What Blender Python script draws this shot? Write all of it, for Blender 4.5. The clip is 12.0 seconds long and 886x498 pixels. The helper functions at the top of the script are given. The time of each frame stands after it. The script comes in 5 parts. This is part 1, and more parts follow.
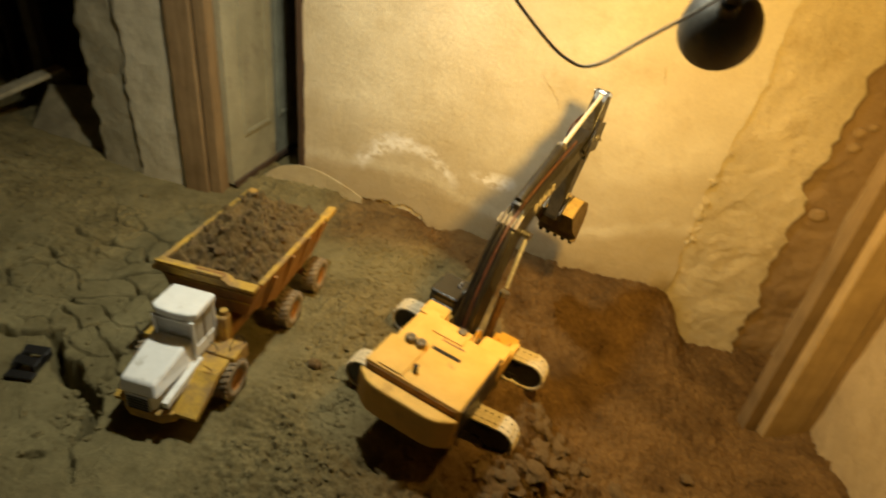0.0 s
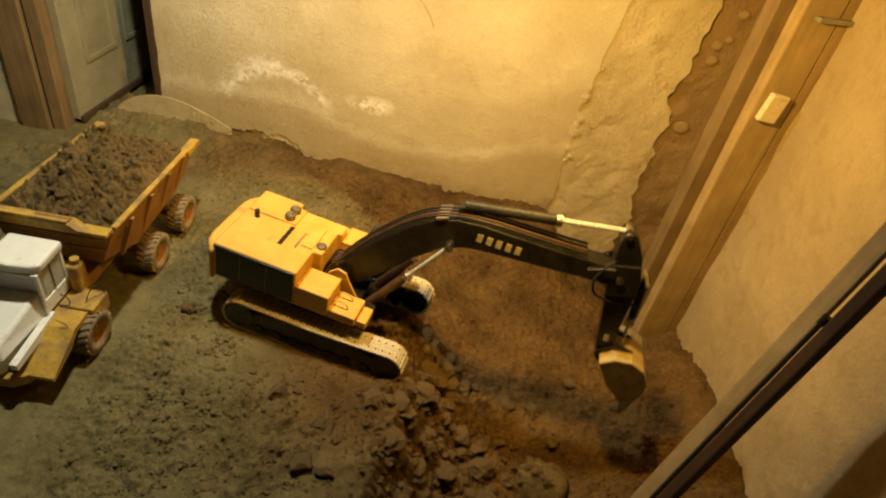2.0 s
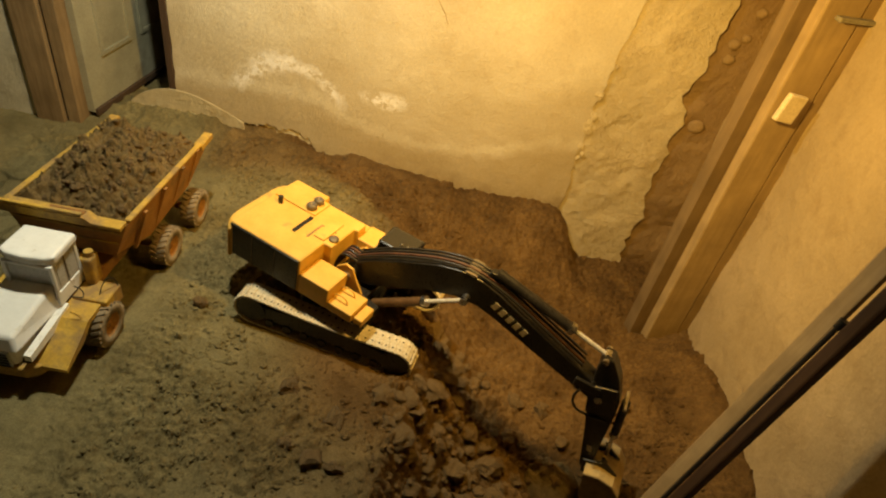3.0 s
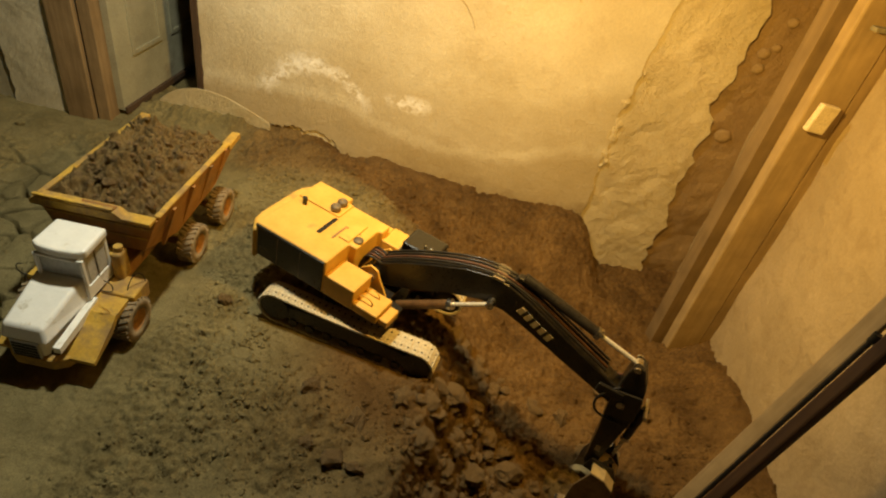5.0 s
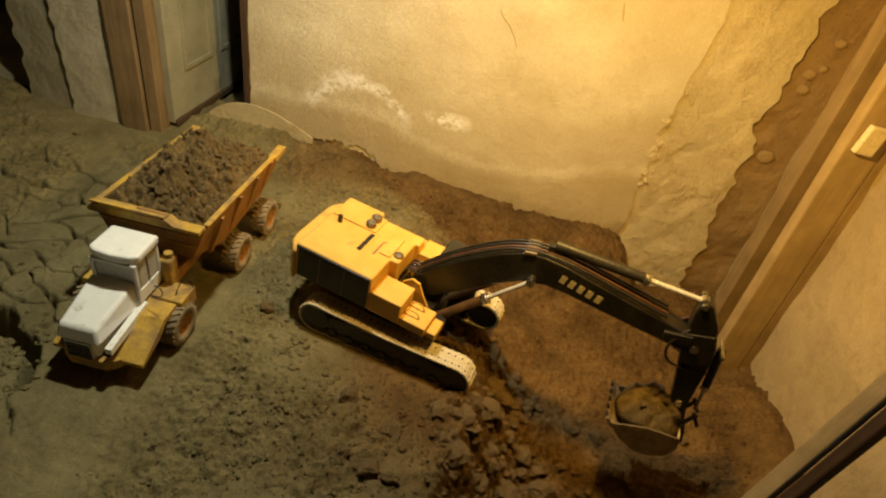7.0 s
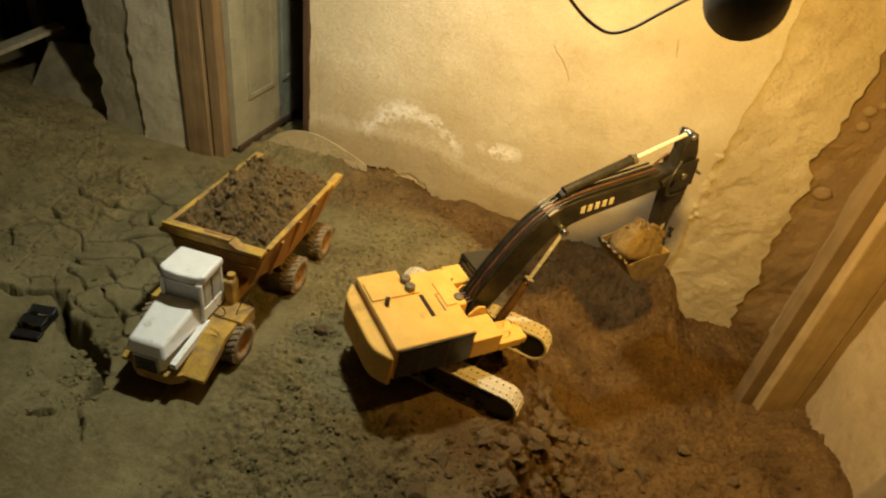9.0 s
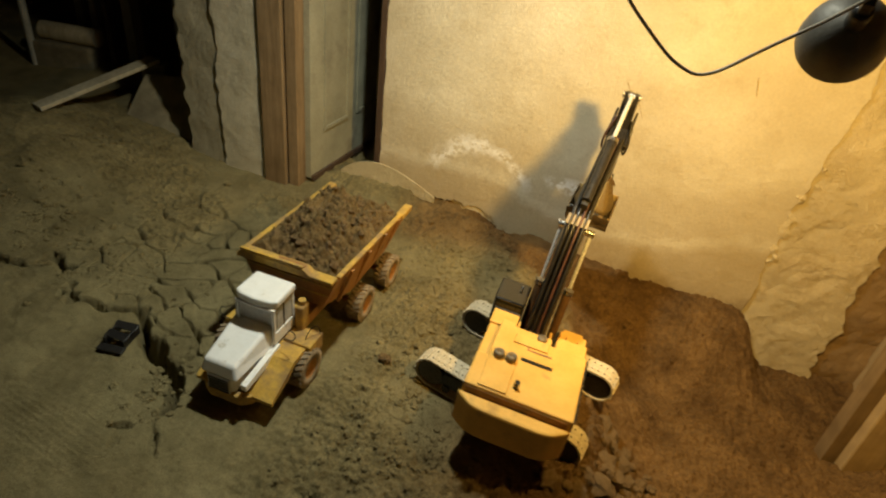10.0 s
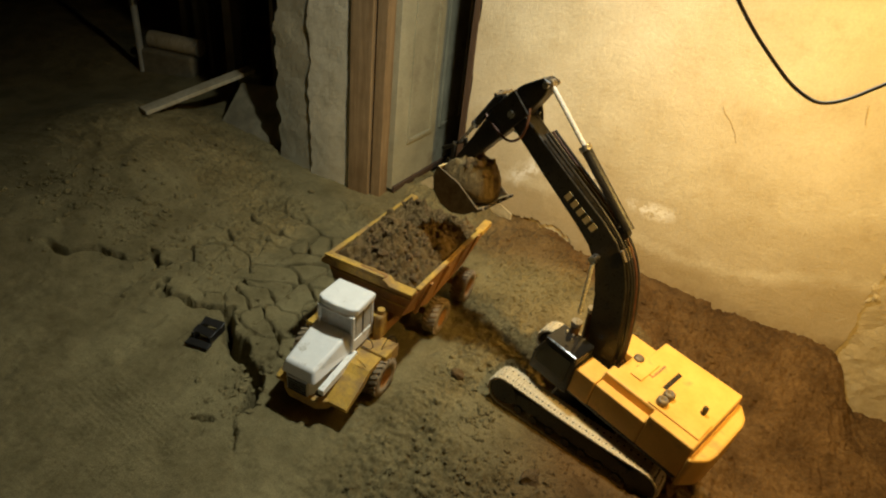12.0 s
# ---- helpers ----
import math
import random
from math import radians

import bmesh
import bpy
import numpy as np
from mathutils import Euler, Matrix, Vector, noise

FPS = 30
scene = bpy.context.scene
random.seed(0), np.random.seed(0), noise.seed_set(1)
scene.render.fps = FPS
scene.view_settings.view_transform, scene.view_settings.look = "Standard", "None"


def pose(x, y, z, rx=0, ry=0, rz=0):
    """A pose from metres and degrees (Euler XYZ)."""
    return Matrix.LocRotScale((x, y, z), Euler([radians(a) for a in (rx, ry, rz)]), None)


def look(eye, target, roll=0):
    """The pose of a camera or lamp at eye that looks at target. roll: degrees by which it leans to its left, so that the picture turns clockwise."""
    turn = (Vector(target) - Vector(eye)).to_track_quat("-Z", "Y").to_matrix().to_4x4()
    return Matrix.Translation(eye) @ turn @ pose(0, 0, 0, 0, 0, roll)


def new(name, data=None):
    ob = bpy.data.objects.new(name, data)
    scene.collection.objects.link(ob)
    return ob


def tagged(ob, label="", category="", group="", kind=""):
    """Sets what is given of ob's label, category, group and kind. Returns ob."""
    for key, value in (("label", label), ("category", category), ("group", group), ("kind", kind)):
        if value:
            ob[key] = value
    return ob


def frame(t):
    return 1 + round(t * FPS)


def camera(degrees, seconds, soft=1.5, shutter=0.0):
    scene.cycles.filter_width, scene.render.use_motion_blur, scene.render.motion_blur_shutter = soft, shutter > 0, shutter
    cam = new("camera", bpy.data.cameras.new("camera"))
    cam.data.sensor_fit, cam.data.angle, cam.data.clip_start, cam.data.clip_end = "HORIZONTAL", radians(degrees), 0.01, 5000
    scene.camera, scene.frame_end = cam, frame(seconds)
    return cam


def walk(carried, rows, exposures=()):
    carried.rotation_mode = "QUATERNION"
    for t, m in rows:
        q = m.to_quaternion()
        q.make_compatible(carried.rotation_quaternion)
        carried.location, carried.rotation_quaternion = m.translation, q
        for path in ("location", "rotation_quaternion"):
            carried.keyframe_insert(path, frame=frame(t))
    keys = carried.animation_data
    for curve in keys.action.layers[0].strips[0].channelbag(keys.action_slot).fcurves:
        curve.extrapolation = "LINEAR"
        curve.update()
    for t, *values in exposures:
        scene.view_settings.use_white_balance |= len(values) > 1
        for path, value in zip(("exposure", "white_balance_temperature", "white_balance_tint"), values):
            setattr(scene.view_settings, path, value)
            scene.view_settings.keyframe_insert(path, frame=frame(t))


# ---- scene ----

cam = camera(72.0, 12.0, soft=2.1, shutter=0.5)
PATH = [
    (0, (0.017, -0.067, 1.566), (-0.240, 1.587, 0.471), 7.71),
    (0.5, (0.068, -0.042, 1.547), (0.056, 1.583, 0.380), 10.00),
    (1, (0.077, -0.025, 1.537), (0.190, 1.554, 0.315), 11.39),
    (1.5, (0.073, -0.026, 1.536), (0.182, 1.552, 0.312), 11.37),
    (2, (0.075, -0.025, 1.533), (0.190, 1.547, 0.302), 11.64),
    (2.5, (0.075, -0.019, 1.534), (0.184, 1.542, 0.287), 11.90),
    (3, (0.066, -0.020, 1.530), (0.154, 1.543, 0.286), 11.83),
    (5, (0.038, -0.026, 1.521), (0.075, 1.543, 0.282), 12.02),
    (5.5, (0.040, -0.035, 1.521), (0.045, 1.546, 0.296), 11.40),
    (6, (0.029, -0.039, 1.521), (0.016, 1.542, 0.296), 11.46),
    (6.5, (0.021, -0.042, 1.519), (-0.015, 1.542, 0.297), 11.25),
    (7, (0.011, -0.049, 1.522), (-0.060, 1.540, 0.309), 11.04),
    (9, (-0.022, -0.082, 1.551), (-0.242, 1.527, 0.384), 9.58),
    (9.5, (-0.047, -0.091, 1.556), (-0.361, 1.517, 0.409), 8.73),
    (10, (-0.055, -0.089, 1.557), (-0.481, 1.519, 0.448), 7.71),
    (10.5, (-0.072, -0.099, 1.568), (-0.564, 1.500, 0.471), 7.33),
    (11, (-0.082, -0.104, 1.575), (-0.630, 1.480, 0.486), 7.15),
    (11.5, (-0.095, -0.104, 1.563), (-0.700, 1.461, 0.474), 7.02),
    (12, (-0.107, -0.103, 1.555), (-0.741, 1.447, 0.461), 6.99),
]

GRADE = ((0.0, 0.0, 6400, 10), (1.0, 0.0, 6900, 10), (3.0, 0.0, 6950, 10), (5.0, 0.0, 6800, 10), (7.0, 0.0, 6650, 10), (9.0, 0.0, 6250, 10), (10.0, 0.0, 6050, 10), (12.0, 0.0, 5950, 10))
walk(cam, [(t, look(eye, target, roll)) for t, eye, target, roll in PATH], GRADE)

# ---- light ----
world = bpy.data.worlds.new("world")
scene.world = world
world.use_nodes = True
world.node_tree.nodes["Background"].inputs[0].default_value = (0.55, 0.6, 0.5, 1)
world.node_tree.nodes["Background"].inputs[1].default_value = 0.03
scene.view_settings.exposure = 0.0

LAMP = Vector((0.282, 1.20, 1.345))      # the clamp lamp's bulb
LAMP_AXIS = Vector((0.16, 0.86, -0.46)).normalized()


# the dome throws its light forwards, on wall and pit
thrown = bpy.data.lights.new("work_lamp_light", "SPOT")
thrown.energy, thrown.color, thrown.shadow_soft_size, thrown.spot_size, thrown.spot_blend = 126.0, (1.0, 0.585, 0.125), 0.045, radians(180), 1.0
new("work_lamp_light", thrown).matrix_basis = look(LAMP + LAMP_AXIS * 0.03, LAMP + LAMP_AXIS)
# a shaded lamp under the ceiling, between truck and door
shaded = bpy.data.lights.new("ceiling_lamp_light", "SPOT")
shaded.energy, shaded.color, shaded.shadow_soft_size, shaded.spot_size, shaded.spot_blend = 133.0, (0.96, 0.94, 0.72), 0.05, radians(150), 1.0
new("ceiling_lamp_light", shaded).matrix_basis = look((-0.52, 1.60, 2.12), (-0.62, 1.46, 0.0))


# ---- materials ----
def nodes_of(name):
    m = bpy.data.materials.new(name)
    m.use_nodes = True
    t = m.node_tree
    return m, t, t.nodes["Principled BSDF"]


def noise_node(t, scale, detail=6.0, rough=0.6, coords=None):
    n = t.nodes.new("ShaderNodeTexNoise")
    n.inputs["Scale"].default_value, n.inputs["Detail"].default_value, n.inputs["Roughness"].default_value = scale, detail, rough
    t.links.new(coords, n.inputs["Vector"])
    return n


def ramp(t, src, stops):
    r = t.nodes.new("ShaderNodeValToRGB")
    e = r.color_ramp.elements
    while len(e) < len(stops):
        e.new(0.5)
    for k, (p, c) in zip(e, stops):
        k.position, k.color = p, (*c, 1)
    t.links.new(src, r.inputs[0])
    return r


def mix(t, fac, a, b, mode="MIX"):
    n = t.nodes.new("ShaderNodeMix")
    n.data_type, n.blend_type = "RGBA", mode
    for sock, v in ((n.inputs[0], fac), (n.inputs[6], a), (n.inputs[7], b)):
        if isinstance(v, (int, float)):
            sock.default_value = v
        elif isinstance(v, tuple):
            sock.default_value = (*v, 1)
        else:
            t.links.new(v, sock)
    return n.outputs[2]


def surface(name, c1, c2, scale=12.0, rough=0.7, metal=0.0, bump=0.15, fine=120.0, dirt=None, dirt_amount=0.5, spec=0.4, coat=0.0, speckle=0.6):
    """Two tones at one scale, grain and relief at a finer one, and dirt in patches."""
    m, t, b = nodes_of(name)
    co = t.nodes.new("ShaderNodeTexCoord").outputs["Object"]
    big = noise_node(t, scale, coords=co)
    small = noise_node(t, fine, 4.0, 0.65, coords=co)
    col = ramp(t, big.outputs["Fac"], [(0.36, c1), (0.64, c2)]).outputs[0]
    grain = ramp(t, small.outputs["Fac"], [(0.3, (0.72, 0.72, 0.72)), (0.7, (1.15, 1.15, 1.15))]).outputs[0]
    col = mix(t, speckle, col, grain, "MULTIPLY")
    rg = ramp(t, small.outputs["Fac"], [(0.3, (max(rough - 0.12, 0.03),) * 3), (0.75, (min(rough + 0.12, 1),) * 3)]).outputs[0]
    if dirt:
        mask_n = noise_node(t, scale * 0.7, 8.0, 0.7, coords=co)
        lo = 0.72 - 0.4 * dirt_amount
        mask = ramp(t, mask_n.outputs["Fac"], [(lo, (0, 0, 0)), (lo + 0.16, (1, 1, 1))]).outputs[0]
        col = mix(t, mask, col, dirt)
        rg = mix(t, mask, rg, (0.9, 0.9, 0.9))
    t.links.new(col, b.inputs["Base Color"])
    t.links.new(rg, b.inputs["Roughness"])
    b.inputs["Metallic"].default_value = metal
    b.inputs["Specular IOR Level"].default_value = spec
    b.inputs["Coat Weight"].default_value = coat
    bp = t.nodes.new("ShaderNodeBump")
    bp.inputs["Strength"].default_value, bp.inputs["Distance"].default_value = bump, 0.01
    t.links.new(small.outputs["Fac"], bp.inputs["Height"])
    t.links.new(bp.outputs[0], b.inputs["Normal"])
    return m


def soil_material():
    """Trodden grey clay, brown dug earth and dark crumbs, by the soil attribute."""
    m, t, b = nodes_of("soil")
    co = t.nodes.new("ShaderNodeTexCoord").outputs["Object"]
    at = t.nodes.new("ShaderNodeAttribute")
    at.attribute_name = "soil"
    sep = t.nodes.new("ShaderNodeSeparateColor")
    t.links.new(at.outputs["Color"], sep.inputs[0])
    n1, n2, n3 = noise_node(t, 5, 8, 0.65, co), noise_node(t, 60, 8, 0.7, co), noise_node(t, 230, 4, 0.7, co)
    clay = ramp(t, n1.outputs["Fac"], [(0.35, (0.185, 0.152, 0.072)), (0.65, (0.305, 0.258, 0.130))]).outputs[0]
    earth = ramp(t, n1.outputs["Fac"], [(0.35, (0.104, 0.060, 0.022)), (0.66, (0.222, 0.136, 0.054))]).outputs[0]
    col = mix(t, sep.outputs[0], clay, earth)
    dark = ramp(t, n2.outputs["Fac"], [(0.36, (0.72, 0.68, 0.62)), (0.6, (1.14, 1.12, 1.08))]).outputs[0]
    col = mix(t, sep.outputs[1], col, mix(t, 1.0, col, dark, "MULTIPLY"))
    grit = ramp(t, n3.outputs["Fac"], [(0.34, (0.52, 0.5, 0.45)), (0.52, (1, 1, 1)), (0.70, (1.45, 1.42, 1.3))]).outputs[0]
    col = mix(t, 0.55, col, grit, "MULTIPLY")
    t.links.new(col, b.inputs["Base Color"])
    b.inputs["Roughness"].default_value = 0.93
    b.inputs["Specular IOR Level"].default_value = 0.2
    add = t.nodes.new("ShaderNodeMath")
    add.operation = "ADD"
    t.links.new(n2.outputs["Fac"], add.inputs[0])
    t.links.new(n3.outputs["Fac"], add.inputs[1])
    bp = t.nodes.new("ShaderNodeBump")
    bp.inputs["Strength"].default_value, bp.inputs["Distance"].default_value = 0.7, 0.012
    t.links.new(add.outputs[0], bp.inputs["Height"])
    t.links.new(bp.outputs[0], b.inputs["Normal"])
    return m


def plaster_material(name, c1, c2, stain, salt=False, rough_relief=0.35):
    """Old lime plaster: cloudy tones, brown damp stains, and, where it is so, a bloom of white salt in an arc."""
    m, t, b = nodes_of(name)
    co = t.nodes.new("ShaderNodeTexCoord").outputs["Object"]
    n1, n2, n3 = noise_node(t, 2.2, 6, 0.6, co), noise_node(t, 9, 9, 0.7, co), noise_node(t, 90, 6, 0.7, co)
    col = ramp(t, n1.outputs["Fac"], [(0.35, c1), (0.65, c2)]).outputs[0]
    st = ramp(t, n2.outputs["Fac"], [(0.52, (0, 0, 0)), (0.76, (0.42,) * 3)] if salt else [(0.50, (0, 0, 0)), (0.72, (0.7,) * 3)]).outputs[0]
    col = mix(t, st, col, stain)
    if salt:
        sep = t.nodes.new("ShaderNodeSeparateXYZ")
        t.links.new(co, sep.inputs[0])

        def math_node(op, a, c):
            n = t.nodes.new("ShaderNodeMath")
            n.operation = op
            for sock, v in zip(n.inputs, (a, c)):
                if isinstance(v, (int, float)):
                    sock.default_value = v
                else:
                    t.links.new(v, sock)
            return n.outputs[0]
        wob = math_node("MULTIPLY", math_node("SUBTRACT", n2.outputs["Fac"], 0.5), 0.16)
        # the bloom: an upturned arc about (-0.63, 0.10), half as high again as wide
        dx = math_node("MULTIPLY", math_node("ADD", sep.outputs[0], 0.64), 1.0)
        dz = math_node("MULTIPLY", math_node("SUBTRACT", sep.outputs[2], 0.10), 1.0)
        rad = math_node("POWER", math_node("ADD", math_node("MULTIPLY", dx, dx), math_node("MULTIPLY", dz, dz)), 0.5)
        band = math_node("ABSOLUTE", math_node("SUBTRACT", math_node("ADD", rad, wob), 0.255), 0)
        ring = ramp(t, band, [(0.0, (1, 1, 1)), (0.055, (0, 0, 0))]).outputs[0]
        above = ramp(t, math_node("ADD", sep.outputs[2], wob), [(0.16, (0, 0, 0)), (0.24, (1, 1, 1))]).outputs[0]
        patchy = ramp(t, noise_node(t, 26, 6, 0.7, co).outputs["Fac"], [(0.42, (0, 0, 0)), (0.53, (1, 1, 1))]).outputs[0]
        bloom = mix(t, 1.0, mix(t, 1.0, ring, above, "MULTIPLY"), patchy, "MULTIPLY")
        sx = math_node("ADD", sep.outputs[0], 0.19)
        sz = math_node("MULTIPLY", math_node("SUBTRACT", sep.outputs[2], 0.255), 2.6)
        spot = math_node("ADD", math_node("POWER", math_node("ADD", math_node("MULTIPLY", sx, sx), math_node("MULTIPLY", sz, sz)), 0.5), wob)
        bloom = mix(t, 1.0, bloom, mix(t, 1.0, ramp(t, spot, [(0.04, (1, 1, 1)), (0.13, (0, 0, 0))]).outputs[0], patchy, "MULTIPLY"), "ADD")
        # a low brown tide mark of damp that sags between the ends of the wall
        arc = math_node("MULTIPLY", math_node("SUBTRACT", sep.outputs[0], 0.05), math_node("SUBTRACT", sep.outputs[0], 0.05))
        tide = math_node("SUBTRACT", math_node("ADD", sep.outputs[2], wob), math_node("MINIMUM", math_node("MULTIPLY", arc, 0.45), 0.15))
        damp = ramp(t, tide, [(-0.04, (0.62, 0.62, 0.62)), (0.03, (0.40, 0.40, 0.40)), (0.052, (0.12, 0.12, 0.12)), (0.075, (0.04, 0.04, 0.04)), (0.105, (0.30, 0.30, 0.30)), (0.28, (0.22, 0.22, 0.22)), (0.36, (0, 0, 0))]).outputs[0]
        col = mix(t, damp, col, stain)
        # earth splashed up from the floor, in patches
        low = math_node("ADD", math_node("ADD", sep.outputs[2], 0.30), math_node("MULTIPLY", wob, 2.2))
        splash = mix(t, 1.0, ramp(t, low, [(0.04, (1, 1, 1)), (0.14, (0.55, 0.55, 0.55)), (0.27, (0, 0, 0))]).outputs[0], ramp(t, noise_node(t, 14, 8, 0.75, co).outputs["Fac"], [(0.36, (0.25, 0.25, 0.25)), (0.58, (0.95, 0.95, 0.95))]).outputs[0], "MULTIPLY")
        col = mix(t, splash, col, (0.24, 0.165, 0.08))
        col = mix(t, bloom, col, (0.95, 0.94, 0.92))
    gr = ramp(t, n3.outputs["Fac"], [(0.3, (0.86, 0.86, 0.86)), (0.7, (1.06, 1.06, 1.06))]).outputs[0]
    col = mix(t, 0.8, col, gr, "MULTIPLY")
    t.links.new(col, b.inputs["Base Color"])
    b.inputs["Roughness"].default_value = 0.88
    b.inputs["Specular IOR Level"].default_value = 0.25
    add = t.nodes.new("ShaderNodeMath")
    add.operation = "MULTIPLY_ADD"
    add.inputs[1].default_value = 2.5
    t.links.new(n2.outputs["Fac"], add.inputs[0])
    t.links.new(n3.outputs["Fac"], add.inputs[2])
    bp = t.nodes.new("ShaderNodeBump")
    bp.inputs["Strength"].default_value, bp.inputs["Distance"].default_value = rough_relief, 0.012
    t.links.new(add.outputs[0], bp.inputs["Height"])
    t.links.new(bp.outputs[0], b.inputs["Normal"])
    return m


def wood_material(name, c1, c2):
    m, t, b = nodes_of(name)
    co = t.nodes.new("ShaderNodeTexCoord").outputs["Object"]
    mp = t.nodes.new("ShaderNodeMapping")
    mp.inputs["Scale"].default_value = (30, 30, 2.2)
    t.links.new(co, mp.inputs[0])
    n1, n2 = noise_node(t, 1.5, 8, 0.65, mp.outputs[0]), noise_node(t, 7, 5, 0.6, co)
    col = ramp(t, n1.outputs["Fac"], [(0.3, c1), (0.7, c2)]).outputs[0]
    blot = ramp(t, n2.outputs["Fac"], [(0.35, (0.7, 0.68, 0.64)), (0.65, (1.1, 1.1, 1.1))]).outputs[0]
    col = mix(t, 0.7, col, blot, "MULTIPLY")
    t.links.new(col, b.inputs["Base Color"])
    b.inputs["Roughness"].default_value = 0.75
    bp = t.nodes.new("ShaderNodeBump")
    bp.inputs["Strength"].default_value, bp.inputs["Distance"].default_value = 0.3, 0.004
    t.links.new(n1.outputs["Fac"], bp.inputs["Height"])
    t.links.new(bp.outputs[0], b.inputs["Normal"])
    return m


SOIL = soil_material()
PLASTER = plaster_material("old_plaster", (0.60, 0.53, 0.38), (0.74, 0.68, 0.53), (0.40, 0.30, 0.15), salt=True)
RENDER_COAT = plaster_material("rough_render", (0.60, 0.51, 0.32), (0.76, 0.66, 0.44), (0.46, 0.35, 0.18), rough_relief=0.7)
EARTH_WALL = plaster_material("earth_wall", (0.29, 0.195, 0.098), (0.39, 0.275, 0.145), (0.20, 0.125, 0.065), rough_relief=0.6)
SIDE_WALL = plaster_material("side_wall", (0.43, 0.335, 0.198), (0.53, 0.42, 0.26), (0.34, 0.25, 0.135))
# one pier in two tones: paler where lit, then darker where shaded
PIER_LIT = plaster_material("pier_lit", (0.50, 0.47, 0.36), (0.66, 0.62, 0.49), (0.36, 0.32, 0.22), rough_relief=0.3)
PIER = plaster_material("pier_concrete", (0.30, 0.28, 0.20), (0.42, 0.39, 0.29), (0.30, 0.26, 0.17), rough_relief=0.3)
SLAB_STONE = surface("slab_stone", (0.16, 0.14, 0.09), (0.26, 0.23, 0.15), 9, 0.9, bump=0.4)
SPLIT = surface("split_shade", (0.40, 0.31, 0.17), (0.50, 0.40, 0.24), 40, 0.95)
WALL_STONE = surface("wall_stone", (0.30, 0.21, 0.11), (0.40, 0.29, 0.16), 20, 0.9, bump=0.4)
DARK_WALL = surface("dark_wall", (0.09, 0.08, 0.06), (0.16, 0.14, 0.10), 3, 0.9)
CEILING = surface("ceiling_boards", (0.16, 0.13, 0.09), (0.24, 0.2, 0.14), 4, 0.9)
POST_WOOD = wood_material("post_wood", (0.19, 0.125, 0.06), (0.34, 0.24, 0.13))
BEAM_WOOD = wood_material("beam_wood", (0.27, 0.185, 0.09), (0.37, 0.265, 0.135))
RAIL_WOOD = wood_material("rail_wood", (0.045, 0.022, 0.010), (0.085, 0.042, 0.018))
STRIP_WOOD = wood_material("strip_wood", (0.34, 0.245, 0.125), (0.46, 0.34, 0.185))
DULL_BOARD = wood_material("dull_board", (0.17, 0.115, 0.058), (0.23, 0.16, 0.085))
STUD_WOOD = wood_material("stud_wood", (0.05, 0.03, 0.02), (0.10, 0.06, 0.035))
GREY_WOOD = wood_material("grey_wood", (0.22, 0.20, 0.14), (0.36, 0.33, 0.25))
LOG_WOOD = wood_material("log_wood", (0.34, 0.30, 0.20), (0.52, 0.47, 0.34))
ZINC = surface("zinc_pipe", (0.42, 0.43, 0.40), (0.55, 0.56, 0.52), 20, 0.55, metal=0.25)
DOOR_PAINT = surface("door_paint", (0.32, 0.31, 0.225), (0.42, 0.405, 0.30), 6, 0.55, dirt=(0.25, 0.23, 0.17), dirt_amount=0.45)
YELLOW = surface("yellow_paint", (0.66, 0.385, 0.070), (0.76, 0.455, 0.098), 14, 0.55, dirt=(0.42, 0.25, 0.08), dirt_amount=0.34, bump=0.05, speckle=0.3)
TRUCK_YELLOW = surface("dusty_yellow_paint", (0.50, 0.30, 0.045), (0.62, 0.39, 0.065), 16, 0.6, dirt=(0.30, 0.19, 0.075), dirt_amount=0.72, bump=0.08)
RUSTY = surface("muddy_orange", (0.36, 0.17, 0.05), (0.46, 0.24, 0.08), 14, 0.8, dirt=(0.22, 0.14, 0.07), dirt_amount=0.6)
WHITE = surface("white_paint", (0.84, 0.84, 0.82), (0.90, 0.90, 0.88), 24, 0.4, dirt=(0.42, 0.37, 0.27), dirt_amount=0.34, bump=0.02, speckle=0.12)
GREY_PANE = surface("grey_pane", (0.50, 0.50, 0.47), (0.60, 0.59, 0.55), 20, 0.35, bump=0.02)
DULL_METAL = surface("dull_metal", (0.16, 0.13, 0.09), (0.26, 0.21, 0.14), 40, 0.6, metal=0.6)
BLACK = surface("black_paint", (0.012, 0.011, 0.010), (0.025, 0.022, 0.018), 18, 0.35, dirt=(0.036, 0.026, 0.016), dirt_amount=0.28, bump=0.05)
GLOSS_BLACK = surface("gloss_black", (0.010, 0.010, 0.010), (0.016, 0.015, 0.014), 18, 0.14, bump=0.01, coat=0.5)
CHROME = surface("chrome_rod", (0.72, 0.71, 0.68), (0.82, 0.81, 0.78), 20, 0.25, metal=0.45, bump=0.01, speckle=0.1)
BRONZE = surface("bronze_barrel", (0.10, 0.055, 0.025), (0.17, 0.095, 0.04), 20, 0.45, metal=0.3)
STEEL = surface("steel", (0.45, 0.43, 0.40), (0.6, 0.58, 0.54), 20, 0.32, metal=1.0)
TRACK_STEEL = surface("dusty_track", (0.52, 0.45, 0.31), (0.64, 0.57, 0.42), 30, 0.8, dirt=(0.3, 0.22, 0.12), dirt_amount=0.4)
BUCKET_METAL = surface("worn_bucket", (0.44, 0.32, 0.13), (0.58, 0.44, 0.20), 22, 0.55, dirt=(0.25, 0.19, 0.11), dirt_amount=0.70)
CAKED = surface("caked_earth", (0.15, 0.105, 0.055), (0.25, 0.18, 0.10), 30, 0.9, bump=0.5)
